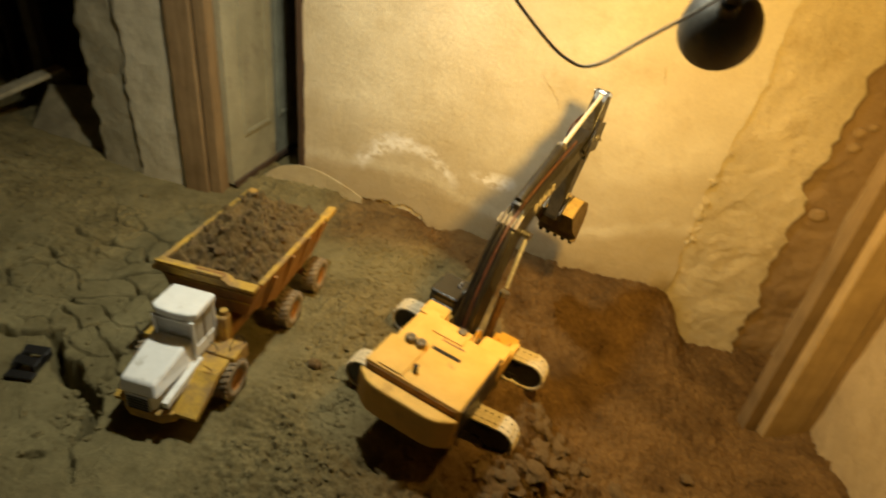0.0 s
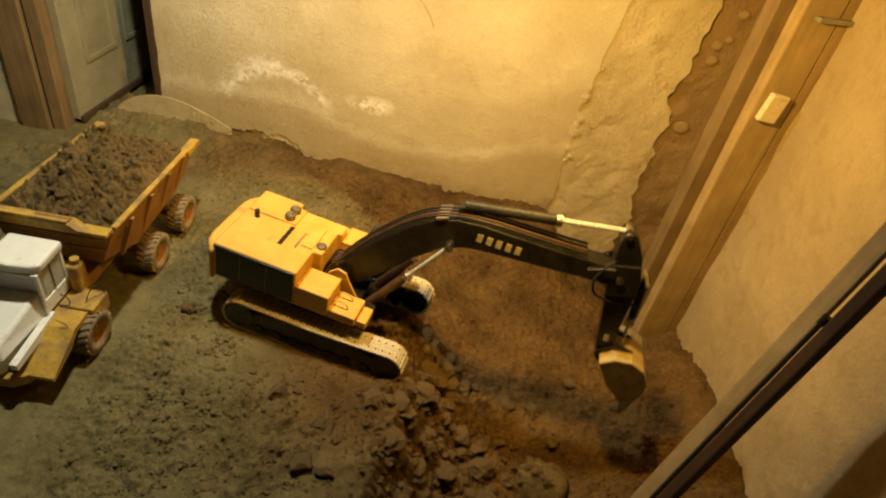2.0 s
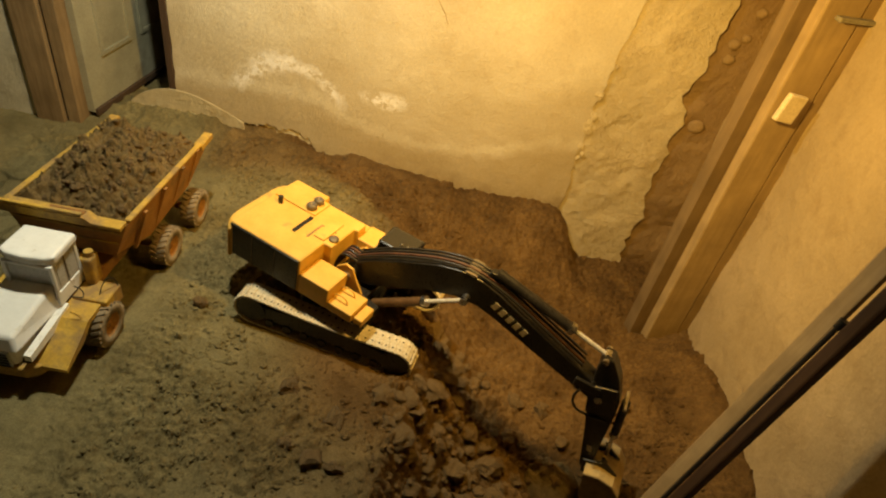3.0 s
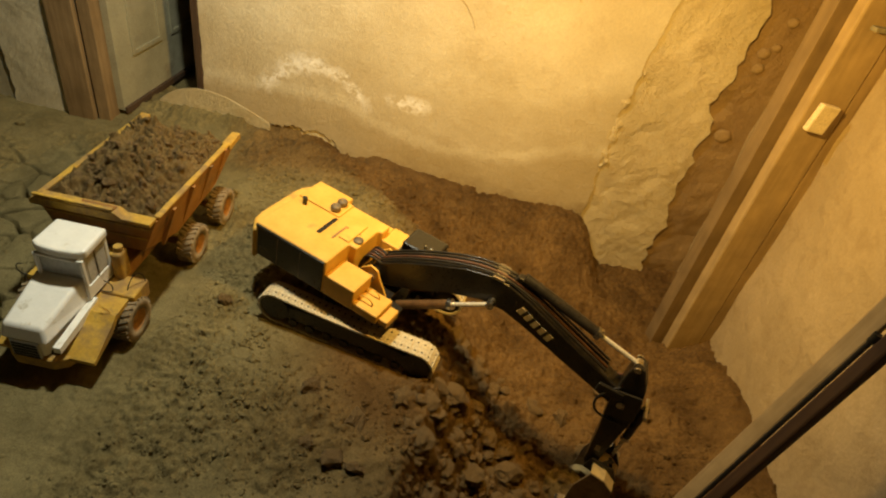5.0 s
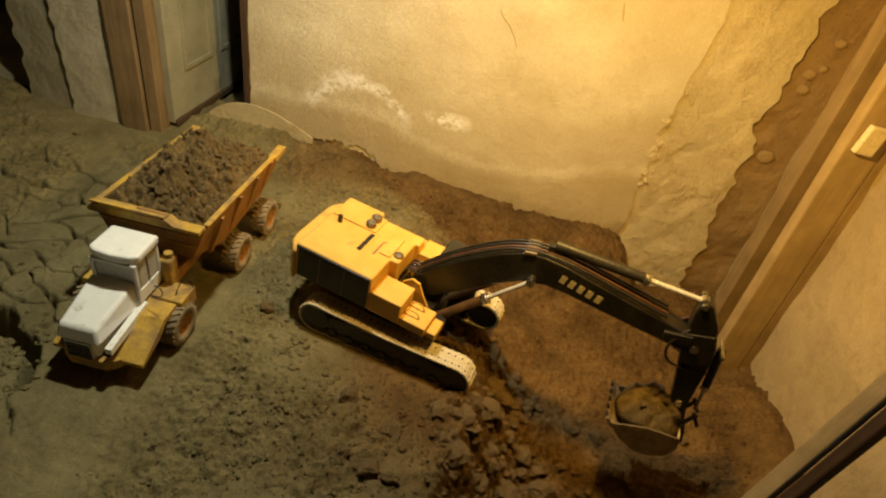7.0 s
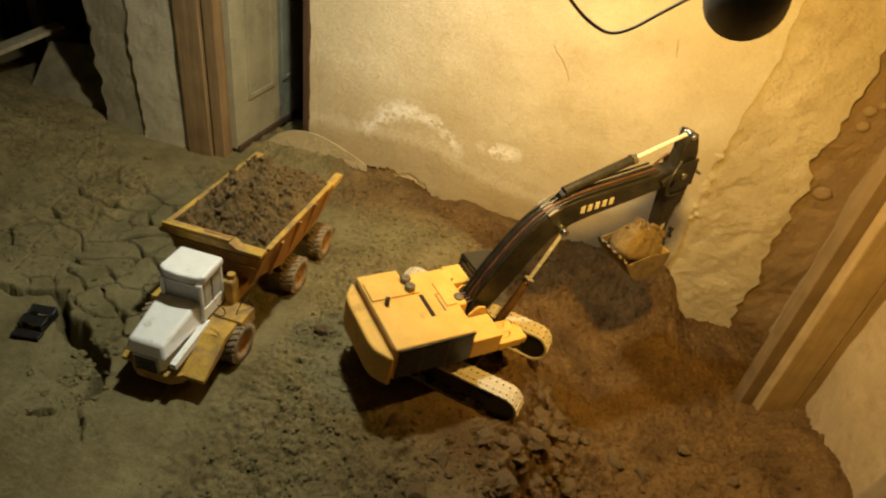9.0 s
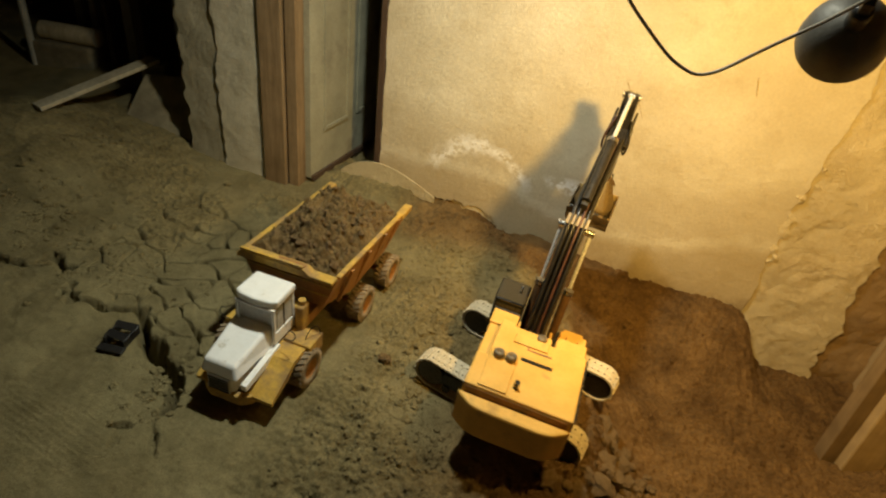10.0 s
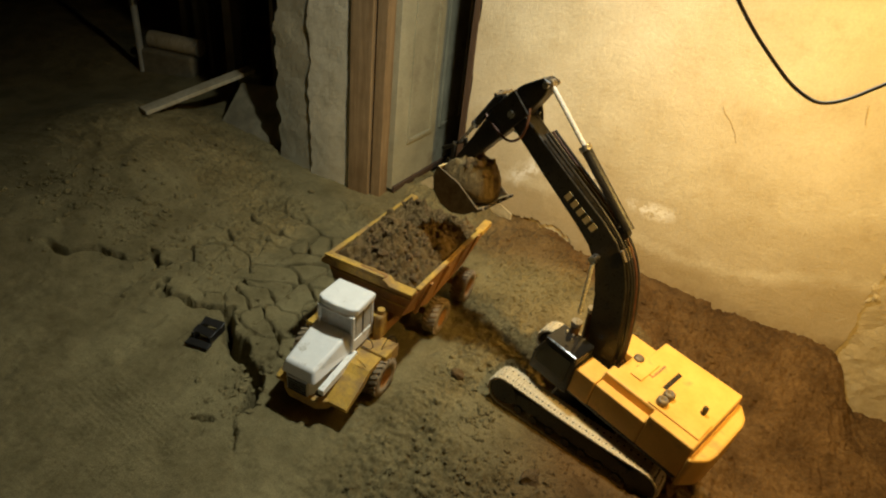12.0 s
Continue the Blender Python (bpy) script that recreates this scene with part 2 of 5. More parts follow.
RUBBER = surface("dusty_rubber", (0.19, 0.145, 0.085), (0.34, 0.26, 0.16), 30, 0.9)
COPPER = surface("copper_hose", (0.05, 0.022, 0.014), (0.10, 0.042, 0.024), 40, 0.5)
LETTER = surface("pale_letter", (0.50, 0.44, 0.32), (0.60, 0.54, 0.42), 40, 0.6)
LAMP_METAL = surface("lamp_back", (0.10, 0.095, 0.085), (0.15, 0.14, 0.12), 8, 0.55, metal=0.3)
CABLE = surface("cable_grey", (0.40, 0.34, 0.24), (0.50, 0.43, 0.31), 40, 0.6)
PLASTIC = surface("black_plastic", (0.014, 0.013, 0.012), (0.022, 0.02, 0.018), 30, 0.4)
PALE = surface("pale_block", (0.66, 0.56, 0.38), (0.78, 0.68, 0.48), 30, 0.8)


# ---- mesh helpers ----
def finish(bm, name, material, smooth=False):
    me = bpy.data.meshes.new(name)
    bmesh.ops.recalc_face_normals(bm, faces=bm.faces)
    bm.to_mesh(me)
    bm.free()
    for m in (material if isinstance(material, (list, tuple)) else (material,)):
        me.materials.append(m)
    if smooth:
        me.shade_smooth()
    return me


def part(name, bm, material, parent=None, label="", smooth=False, at=None):
    ob = new(name, finish(bm, name, material, smooth))
    if parent is not None:
        ob.parent = parent
    if at is not None:
        ob.matrix_basis = at
    return tagged(ob, label)


def holder(name, m, label, category, group=""):
    ob = new(name)
    ob.empty_display_size = 0.05
    ob.matrix_basis = m
    return tagged(ob, label, category, group)


def block(bm, lo, hi, bevel=0.0, m=None):
    """A box from corner to corner, its edges rounded."""
    vs = bmesh.ops.create_cube(bm, size=1.0)["verts"]
    lo, hi = Vector(lo), Vector(hi)
    for v in vs:
        v.co = Vector([(lo[i] + hi[i]) / 2 + v.co[i] * (hi[i] - lo[i]) for i in range(3)])
    if bevel:
        es = list({e for v in vs for e in v.link_edges})
        out = bmesh.ops.bevel(bm, geom=es, offset=bevel, segments=2, affect="EDGES", profile=0.5)
        vs = list({v for f in out["faces"] for v in f.verts} | {v for v in vs if v.is_valid})
    if m is not None:
        bmesh.ops.transform(bm, matrix=m, verts=vs)
    return bm


def boxed(lo, hi, bevel=0.0, m=None):
    return block(bmesh.new(), lo, hi, bevel, m)


def slab(points, y0, y1, bevel=0.0):
    """A side outline in x and z, given thickness along y."""
    bm = bmesh.new()
    a = [bm.verts.new((x, y0, z)) for x, z in points]
    f = bm.faces.new(a)
    out = bmesh.ops.extrude_face_region(bm, geom=[f])
    for v in out["geom"]:
        if isinstance(v, bmesh.types.BMVert):
            v.co.y = y1
    if bevel:
        bmesh.ops.bevel(bm, geom=list(bm.edges), offset=bevel, segments=2, affect="EDGES", profile=0.5)
    return bm


def plan(points, z0, z1, bevel=0.0):
    """An outline in x and y, given height."""
    bm = bmesh.new()
    f = bm.faces.new([bm.verts.new((x, y, z0)) for x, y in points])
    out = bmesh.ops.extrude_face_region(bm, geom=[f])
    for v in out["geom"]:
        if isinstance(v, bmesh.types.BMVert):
            v.co.z = z1
    if bevel:
        bmesh.ops.bevel(bm, geom=list(bm.edges), offset=bevel, segments=2, affect="EDGES", profile=0.5)
    return bm


def rod(bm, a, b, r, r2=None, seg=14):
    a, b = Vector(a), Vector(b)
    d = b - a
    m = Matrix.Translation((a + b) / 2) @ d.to_track_quat("Z", "Y").to_matrix().to_4x4()
    bmesh.ops.create_cone(bm, cap_ends=True, segments=seg, radius1=r, radius2=r if r2 is None else r2, depth=d.length, matrix=m)
    return bm


def rodded(a, b, r, r2=None, seg=14):
    return rod(bmesh.new(), a, b, r, r2, seg)


def lathe(profile, seg=28):
    """A turned form about z, from (radius, height) pairs."""
    bm = bmesh.new()
    rings = [[bm.verts.new((r * math.cos(2 * math.pi * k / seg), r * math.sin(2 * math.pi * k / seg), z)) for k in range(seg)] for r, z in profile]
    for a, b in zip(rings, rings[1:]):
        for k in range(seg):
            bm.faces.new((a[k], a[(k + 1) % seg], b[(k + 1) % seg], b[k]))
    return bm


def tube(name, points, r, material, parent=None, label=""):
    """A bent hose or wire through the points, as a mesh."""
    cu = bpy.data.curves.new(name, "CURVE")
    cu.dimensions, cu.bevel_depth, cu.bevel_resolution, cu.resolution_u = "3D", r, 2, 6
    sp = cu.splines.new("NURBS")
    sp.points.add(len(points) - 1)
    for p, co in zip(sp.points, points):
        p.co = (*co, 1)
    sp.use_endpoint_u, sp.order_u = True, 3
    tmp = bpy.data.objects.new(name, cu)
    me = bpy.data.meshes.new_from_object(tmp)
    bpy.data.objects.remove(tmp)
    me.materials.clear()
    me.materials.append(material)
    ob = new(name, me)
    if parent is not None:
        ob.parent = parent
    return tagged(ob, label)


# ---- smooth noise on arrays ----
def value_noise(x, y, seed):
    def h(i, j):
        n = (i * 374761393 + j * 668265263 + seed * 69069) & 0xFFFFFFFF
        n = ((n ^ (n >> 13)) * 1274126177) & 0xFFFFFFFF
        return ((n ^ (n >> 16)) & 0xFFFF) / 65535.0
    i, j = np.floor(x).astype(np.int64), np.floor(y).astype(np.int64)
    fx, fy = x - i, y - j
    fx, fy = fx * fx * (3 - 2 * fx), fy * fy * (3 - 2 * fy)
    a, b, c, d = h(i, j), h(i + 1, j), h(i, j + 1), h(i + 1, j + 1)
    return (a * (1 - fx) + b * fx) * (1 - fy) + (c * (1 - fx) + d * fx) * fy - 0.5


def fbm(x, y, scale, octaves=4, seed=1, gain=0.5):
    out, amp = np.zeros_like(x), 1.0
    for k in range(octaves):
        out += amp * value_noise(x * scale * 2 ** k + 31.7 * k, y * scale * 2 ** k - 17.3 * k, seed + k)
        amp *= gain
    return out


def smooth(a, lo, hi):
    s = np.clip((a - lo) / (hi - lo), 0, 1)
    return s * s * (3 - 2 * s)


def cracks(x, y, size, seed):
    """The distance to the nearest edge between uneven cells of dried mud."""
    rng = np.random.default_rng(seed)
    table = rng.random((64, 64, 2))
    u, v = x / size, y / size
    i, j = np.floor(u).astype(int), np.floor(v).astype(int)
    d1, d2 = np.full(x.shape, 9.0), np.full(x.shape, 9.0)
    for a in (-1, 0, 1):
        for b in (-1, 0, 1):
            p = table[(i + a) % 64, (j + b) % 64]
            d = np.hypot(i + a + p[..., 0] - u, j + b + p[..., 1] - v)
            d1, d2 = np.minimum(d1, d), np.where(d < d1, d1, np.minimum(d2, d))
    return (d2 - d1) * size


def line_distance(x, y, pts):
    best = np.full(x.shape, 9.0)
    for (ax, ay), (bx, by) in zip(pts, pts[1:]):
        dx, dy = bx - ax, by - ay
        s = np.clip(((x - ax) * dx + (y - ay) * dy) / (dx * dx + dy * dy), 0, 1)
        best = np.minimum(best, np.hypot(x - ax - s * dx, y - ay - s * dy))
    return best


GAP = [(-1.50, 1.25), (-1.41, 1.15), (-1.33, 1.09), (-1.27, 1.05), (-1.215, 1.035), (-1.16, 0.98), (-1.13, 0.90)]
GAP_2 = [(-2.40, 1.15), (-2.27, 1.18), (-2.21, 1.25), (-2.09, 1.28), (-2.03, 1.37), (-1.93, 1.32)]
GAP_3 = [(-1.85, 1.24), (-1.74, 1.18), (-1.62, 1.17), (-1.55, 1.24), (-1.50, 1.25)]
GAP_4 = [(-1.24, 0.78), (-1.19, 0.80), (-1.18, 0.74)]
GAP_5 = [(-1.12, 0.84), (-1.09, 0.80), (-1.06, 0.77)]


def ground(x, y):
    """The dug floor: height, and how far it is brown earth, and how crumbly it is."""
    x, y = np.asarray(x, float), np.asarray(y, float)
    wob = fbm(x, y, 2.3, 3, 5)
    edge = np.interp(y, [0.4, 0.9, 1.25, 1.6, 2.0, 2.35, 2.6], [0.0, 0.05, 0.16, 0.13, -0.02, -0.35, -0.62]) + 0.10 * wob
    run = np.interp(y, [0.4, 1.0, 1.5, 2.1, 2.6], [0.50, 0.45, 0.5, 0.95, 1.5])
    s = np.clip((x - edge) / run, 0, 1)
    pit = s ** 0.85 * (3 - 2 * s) * s ** 0.25
    h = -0.33 * np.clip(pit, 0, 1) * (1 - 0.58 * smooth(y, 2.0, 2.5) * smooth(x, 0.95, 0.7))
    # earth banked against the side wall and a deeper corner below the rough render
    h += 0.14 * smooth(x, 0.98, 1.32) * smooth(y, 2.3, 1.5)
    h -= 0.10 * smooth(x, 0.75, 0.95) * smooth(y, 2.05, 2.5)
    h -= 0.07 * np.exp(-((x - 1.15) ** 2 + (y - 1.95) ** 2) / 0.04)
    h -= 0.13 * np.exp(-((x - 0.68) ** 2 + (y - 1.13) ** 2) / 0.028)
    near = np.exp(-((x + 0.144) ** 2 + (y - 1.477) ** 2) / 0.14)
    h -= 0.07 * (x + 0.144) * near
    # the bank to the dark crawl space
    h += 0.24 * np.exp(-(((x + 2.85) / 0.6) ** 2 + ((y - 2.0) / 0.55) ** 2)) + 0.12 * smooth(y, 2.4, 3.1) * smooth(x, -2.0, -2.5)
    h += 0.05 * np.exp(-(((x + 1.15) / 0.35) ** 2 + ((y - 2.55) / 0.16) ** 2))
    h += 0.035 * np.exp(-(((x + 0.55) / 0.10) ** 2 + ((y - 1.60) / 0.15) ** 2))
    h = np.where(x < 0.2, h + 0.018 * smooth(y, 1.9, 2.5) * smooth(x, -1.2, -0.8), h)
    dug = np.clip(smooth(x, edge - 0.08, edge + 0.2) + 0.8 * smooth(y + 0.15 * wob, 2.05, 2.3) * smooth(x, -1.05, -0.8), 0, 1)
    brown = np.clip(smooth(x + 0.25 * wob, -0.75, 0.15) * 0.55 + dug + 0.8 * np.exp(-(((x + 0.02) / 0.30) ** 2 + ((y - 1.30) / 0.32) ** 2)), 0, 1)
    crumb = np.clip(smooth(fbm(x, y, 3.1, 3, 9), -0.05, 0.12) * smooth(x, -0.95, -0.6) * (1 - 0.5 * dug) + 0.4 * dug + 0.8 * smooth(fbm(x, y, 2.2, 3, 12), 0.02, 0.2) * smooth(y, 1.45, 1.7), 0, 1)
    loose = np.clip(smooth(x, -0.05, 0.12) * smooth(x, 0.62, 0.4) * smooth(y, 1.62, 1.4), 0, 1)
    h += 0.016 * fbm(x, y, 3, 4, 3) + (0.008 + 0.014 * crumb + 0.02 * loose) * fbm(x, y, 16, 4, 21) + (0.002 + 0.014 * crumb + 0.024 * loose) * fbm(x, y, 55, 3, 40, 0.6)
    clod = np.maximum(fbm(x, y, 34, 2, 60), 0)
    h += (0.05 * loose + 0.013 * crumb) * clod
    h -= 0.07 * np.exp(-((y - 2.555) / 0.05) ** 2) * smooth(x, -0.98, -0.88) * smooth(x, -0.30, -0.45)
    # dried mud, split into plates
    wx, wy = x + 0.05 * fbm(x, y, 7, 3, 70), y + 0.05 * fbm(x, y, 7, 3, 75)
    plates = smooth(x, -2.0, -1.8) * smooth(x, -1.12, -1.22) * smooth(y + 0.35 * (x + 1.5), 1.18, 1.27) * smooth(y + 0.3 * (x + 1.5), 2.0, 1.75)
    d = cracks(wx, wy * 1.15, 0.135, 4)
    wide = np.maximum(0.0086 + 0.012 * fbm(x, y, 6, 2, 33), 0.0022)
    split = plates * (1 - smooth(d, wide * 0.2, wide * 1.2))
    h -= 0.07 * split
    h += 0.002 * plates * smooth(d, 0.0, 0.03)
    for pts, w, dep in ((GAP, 0.026, 0.13), (GAP_2, 0.016, 0.07), (GAP_3, 0.014, 0.06), (GAP_4, 0.007, 0.03), (GAP_5, 0.007, 0.03)):
        d = line_distance(wx, wy, pts) + 0.022 * fbm(x, y, 26, 3, 80)
        h -= dep * (1 - smooth(d, w * 0.3, w * 1.2))
    # tread marks pressed into the clay
    tread = np.exp(-(((x + 1.42) / 0.28) ** 2 + ((y - 0.70) / 0.12) ** 2))
    h -= 0.0035 * tread * (np.sin((x * 0.8 + y) * 260) * np.sin((x - y * 0.5) * 150) > 0.1)
    lane = np.exp(-((x + 0.66 - 0.05 * (y - 1.4)) / 0.035) ** 2) * smooth(y, 0.9, 1.1) * smooth(y, 2.0, 1.8)
    h -= 0.004 * lane * (np.sin(y * 300) > 0)
    return h, brown, crumb


def height_at(x, y):
    return float(ground(np.array([x]), np.array([y]))[0][0])


def spaced(stops):
    out = [stops[0][0]]
    for (a, step), (b, _) in zip(stops, stops[1:]):
        n = max(1, round((b - a) / step))
        out += [a + (b - a) * k / n for k in range(1, n + 1)]
    return np.array(out)


def build_ground():
    gx = spaced([(-6.0, 0.12), (-2.9, 0.02), (-2.3, 0.0052), (1.75, 0.1), (2.5, 0.1)])
    gy = spaced([(-1.2, 0.08), (0.45, 0.0052), (2.2, 0.009), (2.8, 0.03), (3.6, 0.12), (5.4, 0.1)])
    x, y = np.meshgrid(gx, gy)
    h, brown, crumb = ground(x, y)
    n, m = len(gy), len(gx)
    idx = np.arange(n * m).reshape(n, m)
    quads = np.stack([idx[:-1, :-1], idx[:-1, 1:], idx[1:, 1:], idx[1:, :-1]], -1).reshape(-1, 4)
    me = bpy.data.meshes.new("ground")
    me.vertices.add(n * m)
    me.vertices.foreach_set("co", np.stack([x, y, h], -1).ravel())
    me.loops.add(quads.size)
    me.loops.foreach_set("vertex_index", quads.ravel())
    me.polygons.add(len(quads))
    me.polygons.foreach_set("loop_start", np.arange(0, quads.size, 4))
    me.polygons.foreach_set("loop_total", np.full(len(quads), 4))
    me.update()
    me.shade_smooth()
    at = me.color_attributes.new("soil", "FLOAT_COLOR", "POINT")
    at.data.foreach_set("color", np.stack([brown, crumb, crumb * 0, crumb * 0 + 1], -1).astype(np.float32).ravel())
    me.materials.append(SOIL)
    tagged(new("ground", me), "dug basement floor of grey clay and brown earth, cracked and trodden", "ground", kind="structure")


build_ground()


# ---- walls ----
def sheet_wall(name, columns, rows, face, back, material, relief, seed, scale=6.0):
    """A coat on a wall: columns(v) gives its two ends at height v, rows(u) its foot and head; face is its y, back the y behind it."""
    nu, nv = 150, 90
    u, v = np.meshgrid(np.linspace(0, 1, nu), np.linspace(0, 1, nv))
    z0, z1 = rows(u)
    z = z0 + (z1 - z0) * v
    x0, x1 = columns(z)
    x = x0 + (x1 - x0) * u
    y = face - relief * fbm(x, z, scale, 5, seed)
    front = np.stack([x, y, z], -1).reshape(-1, 3)
    rear = np.stack([x, np.full_like(x, back), z], -1).reshape(-1, 3)
    idx = np.arange(nu * nv).reshape(nv, nu)
    faces = np.stack([idx[:-1, :-1], idx[:-1, 1:], idx[1:, 1:], idx[1:, :-1]], -1).reshape(-1, 4).tolist()
    off = nu * nv
    ring = list(idx[0, :]) + list(idx[1:, -1]) + list(idx[-1, -2::-1]) + list(idx[-2:0:-1, 0])
    for a, b in zip(ring, ring[1:] + ring[:1]):
        faces.append([int(b), int(a), int(a) + off, int(b) + off])
    me = bpy.data.meshes.new(name)
    me.from_pydata(np.concatenate([front, rear]).tolist(), [], faces)
    me.materials.append(material)
    me.update()
    return new(name, me)


def wob1(a, scale, seed):
    return fbm(a, a * 0 + 0.37, scale, 4, seed, 0.6)


STONES = ((1.250, 0.784, 0.030), (1.288, 0.816, 0.022), (1.255, 0.718, 0.030), (1.250, 0.391, 0.040), (1.302, 0.924, 0.026))


def build_walls():
    # the bare earth wall, and two coats on it
    base = sheet_wall("wall_back", lambda z: (z * 0 - 1.155, z * 0 + 2.0), lambda u: (u * 0 - 0.75, u * 0 + 2.2), 2.635, 2.85, EARTH_WALL, 0.03, 7)
    tagged(base, "bare brown earth wall behind broken plaster", "wall", kind="structure")
    rng = random.Random(3)
    for x, z, r in STONES:
        bm = bmesh.new()
        bmesh.ops.create_icosphere(bm, subdivisions=2, radius=1.0)
        for v in bm.verts:
            v.co = Vector((v.co.x * r, v.co.y * 0.012, v.co.z * r * 0.85)) * (1 + 0.25 * noise.noise(v.co * 1.4 + Vector((x * 9, z * 7, 0))))
        part("stone", bm, WALL_STONE, base, "pale round stone set in the wall", True, pose(x, 2.628, z))
    coat = sheet_wall("wall_render", lambda z: (z * 0 - 1.16, 1.165 + 0.02 * wob1(z, 5, 3) + 0.06 * np.round(wob1(z, 7, 8) * 4) / 4 + 0.012 * wob1(z, 40, 18)),
                      lambda u: (-0.60 + 0.0 * u, u * 0 + 2.2), 2.602, 2.64, RENDER_COAT, 0.014, 11, 9)
    tagged(coat, "rough sandy render with a broken stepped edge", "wall", kind="structure")

    def foot(u):
        x = -1.165 + 1.95 * u
        return np.interp(x, [-1.2, -0.9, -0.58, -0.45, -0.25, 0.2, 0.5, 0.8], [0.02, 0.02, 0.01, -0.10, -0.25, -0.27, -0.28, -0.20]) + 0.03 * wob1(x, 14, 6) + 0.03 * wob1(x, 45, 26), u * 0 + 2.2
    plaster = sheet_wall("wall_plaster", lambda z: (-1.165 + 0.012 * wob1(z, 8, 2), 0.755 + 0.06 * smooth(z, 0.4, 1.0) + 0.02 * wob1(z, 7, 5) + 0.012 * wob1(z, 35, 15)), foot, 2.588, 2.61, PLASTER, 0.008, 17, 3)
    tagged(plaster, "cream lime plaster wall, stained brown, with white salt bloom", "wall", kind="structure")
    chip_rng = random.Random(12)
    for k in range(11):
        z = chip_rng.uniform(0.14, 0.62)
        x = 0.757 + 0.06 * float(smooth(np.array(z), 0.4, 1.0)) + chip_rng.uniform(-0.015, 0.02)
        r = 0.008 + 0.026 * chip_rng.random() ** 2
        bm = bmesh.new()
        bmesh.ops.create_icosphere(bm, subdivisions=2, radius=1.0)
        for v in bm.verts:
            v.co = Vector((v.co.x * r * 0.8, v.co.y * 0.006, v.co.z * r * 1.4)) * (1 + 0.5 * noise.noise(v.co * 1.6 + Vector((x * 31, z * 17, 0))))
        part("chip", bm, RENDER_COAT, plaster, "", False, pose(x, 2.588, z, 0, chip_rng.uniform(-40, 40), 0))
    for start, steps, lean in (((-0.06, 0.80), 8, 0.7), ((0.42, 0.92), 5, 0.4)):
        x, z, pts = start[0], start[1], []
        for k in range(steps):
            pts.append((x, 2.583, z))
            x, z = x + 0.020 * lean + chip_rng.uniform(-0.008, 0.008), z - 0.018 + chip_rng.uniform(-0.010, 0.006)
        tube("hairline_split", pts, 0.0014, SPLIT, plaster)
    # pier beside the door
    pier = sheet_wall("wall_pier", lambda z: (-2.15 + 0.05 * wob1(z, 12, 9), z * 0 - 1.69), lambda u: (u * 0 - 0.15, u * 0 + 2.2), 2.36, 2.62, PIER, 0.009, 23, 8)
    tagged(pier, "grey concrete pier with a crumbling edge", "wall", kind="structure")
    # the pier's unshaded half, its light put in as a thin paler sheet
    lit_half = sheet_wall("wall_pier_lit", lambda z: (-1.935 + 0.025 * wob1(z, 10, 31) + 0.012 * wob1(z, 40, 32), z * 0 - 1.692), lambda u: (u * 0 - 0.14, u * 0 + 2.2), 2.345, 2.365, PIER_LIT, 0.006, 37, 7)
    tagged(lit_half, "lit half of the pier beside the door, as a paler sheet", "wall", kind="structure")
    # side wall: from the corner towards the viewer, leaning inwards in plan
    a, b = Vector((1.37, 2.64, 0)), Vector((1.25, -1.1, 0))
    d = (b - a).normalized()
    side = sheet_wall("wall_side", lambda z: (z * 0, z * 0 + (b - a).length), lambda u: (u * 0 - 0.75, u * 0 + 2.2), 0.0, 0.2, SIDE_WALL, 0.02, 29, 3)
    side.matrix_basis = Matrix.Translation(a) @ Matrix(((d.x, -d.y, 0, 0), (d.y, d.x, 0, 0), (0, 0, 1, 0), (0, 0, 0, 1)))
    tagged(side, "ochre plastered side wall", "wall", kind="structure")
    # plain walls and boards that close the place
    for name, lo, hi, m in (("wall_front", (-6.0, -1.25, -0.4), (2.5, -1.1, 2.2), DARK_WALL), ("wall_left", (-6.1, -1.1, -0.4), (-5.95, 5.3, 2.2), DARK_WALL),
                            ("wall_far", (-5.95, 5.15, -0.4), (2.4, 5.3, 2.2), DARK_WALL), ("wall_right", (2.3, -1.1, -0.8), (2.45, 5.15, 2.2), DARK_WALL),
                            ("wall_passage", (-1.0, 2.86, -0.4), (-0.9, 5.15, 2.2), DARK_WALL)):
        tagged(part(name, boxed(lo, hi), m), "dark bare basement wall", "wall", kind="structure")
    tagged(part("ceiling", boxed((-6.0, -1.2, 2.2), (2.5, 5.3, 2.3)), CEILING), "dim boarded basement ceiling", "ceiling", kind="structure")


build_walls()


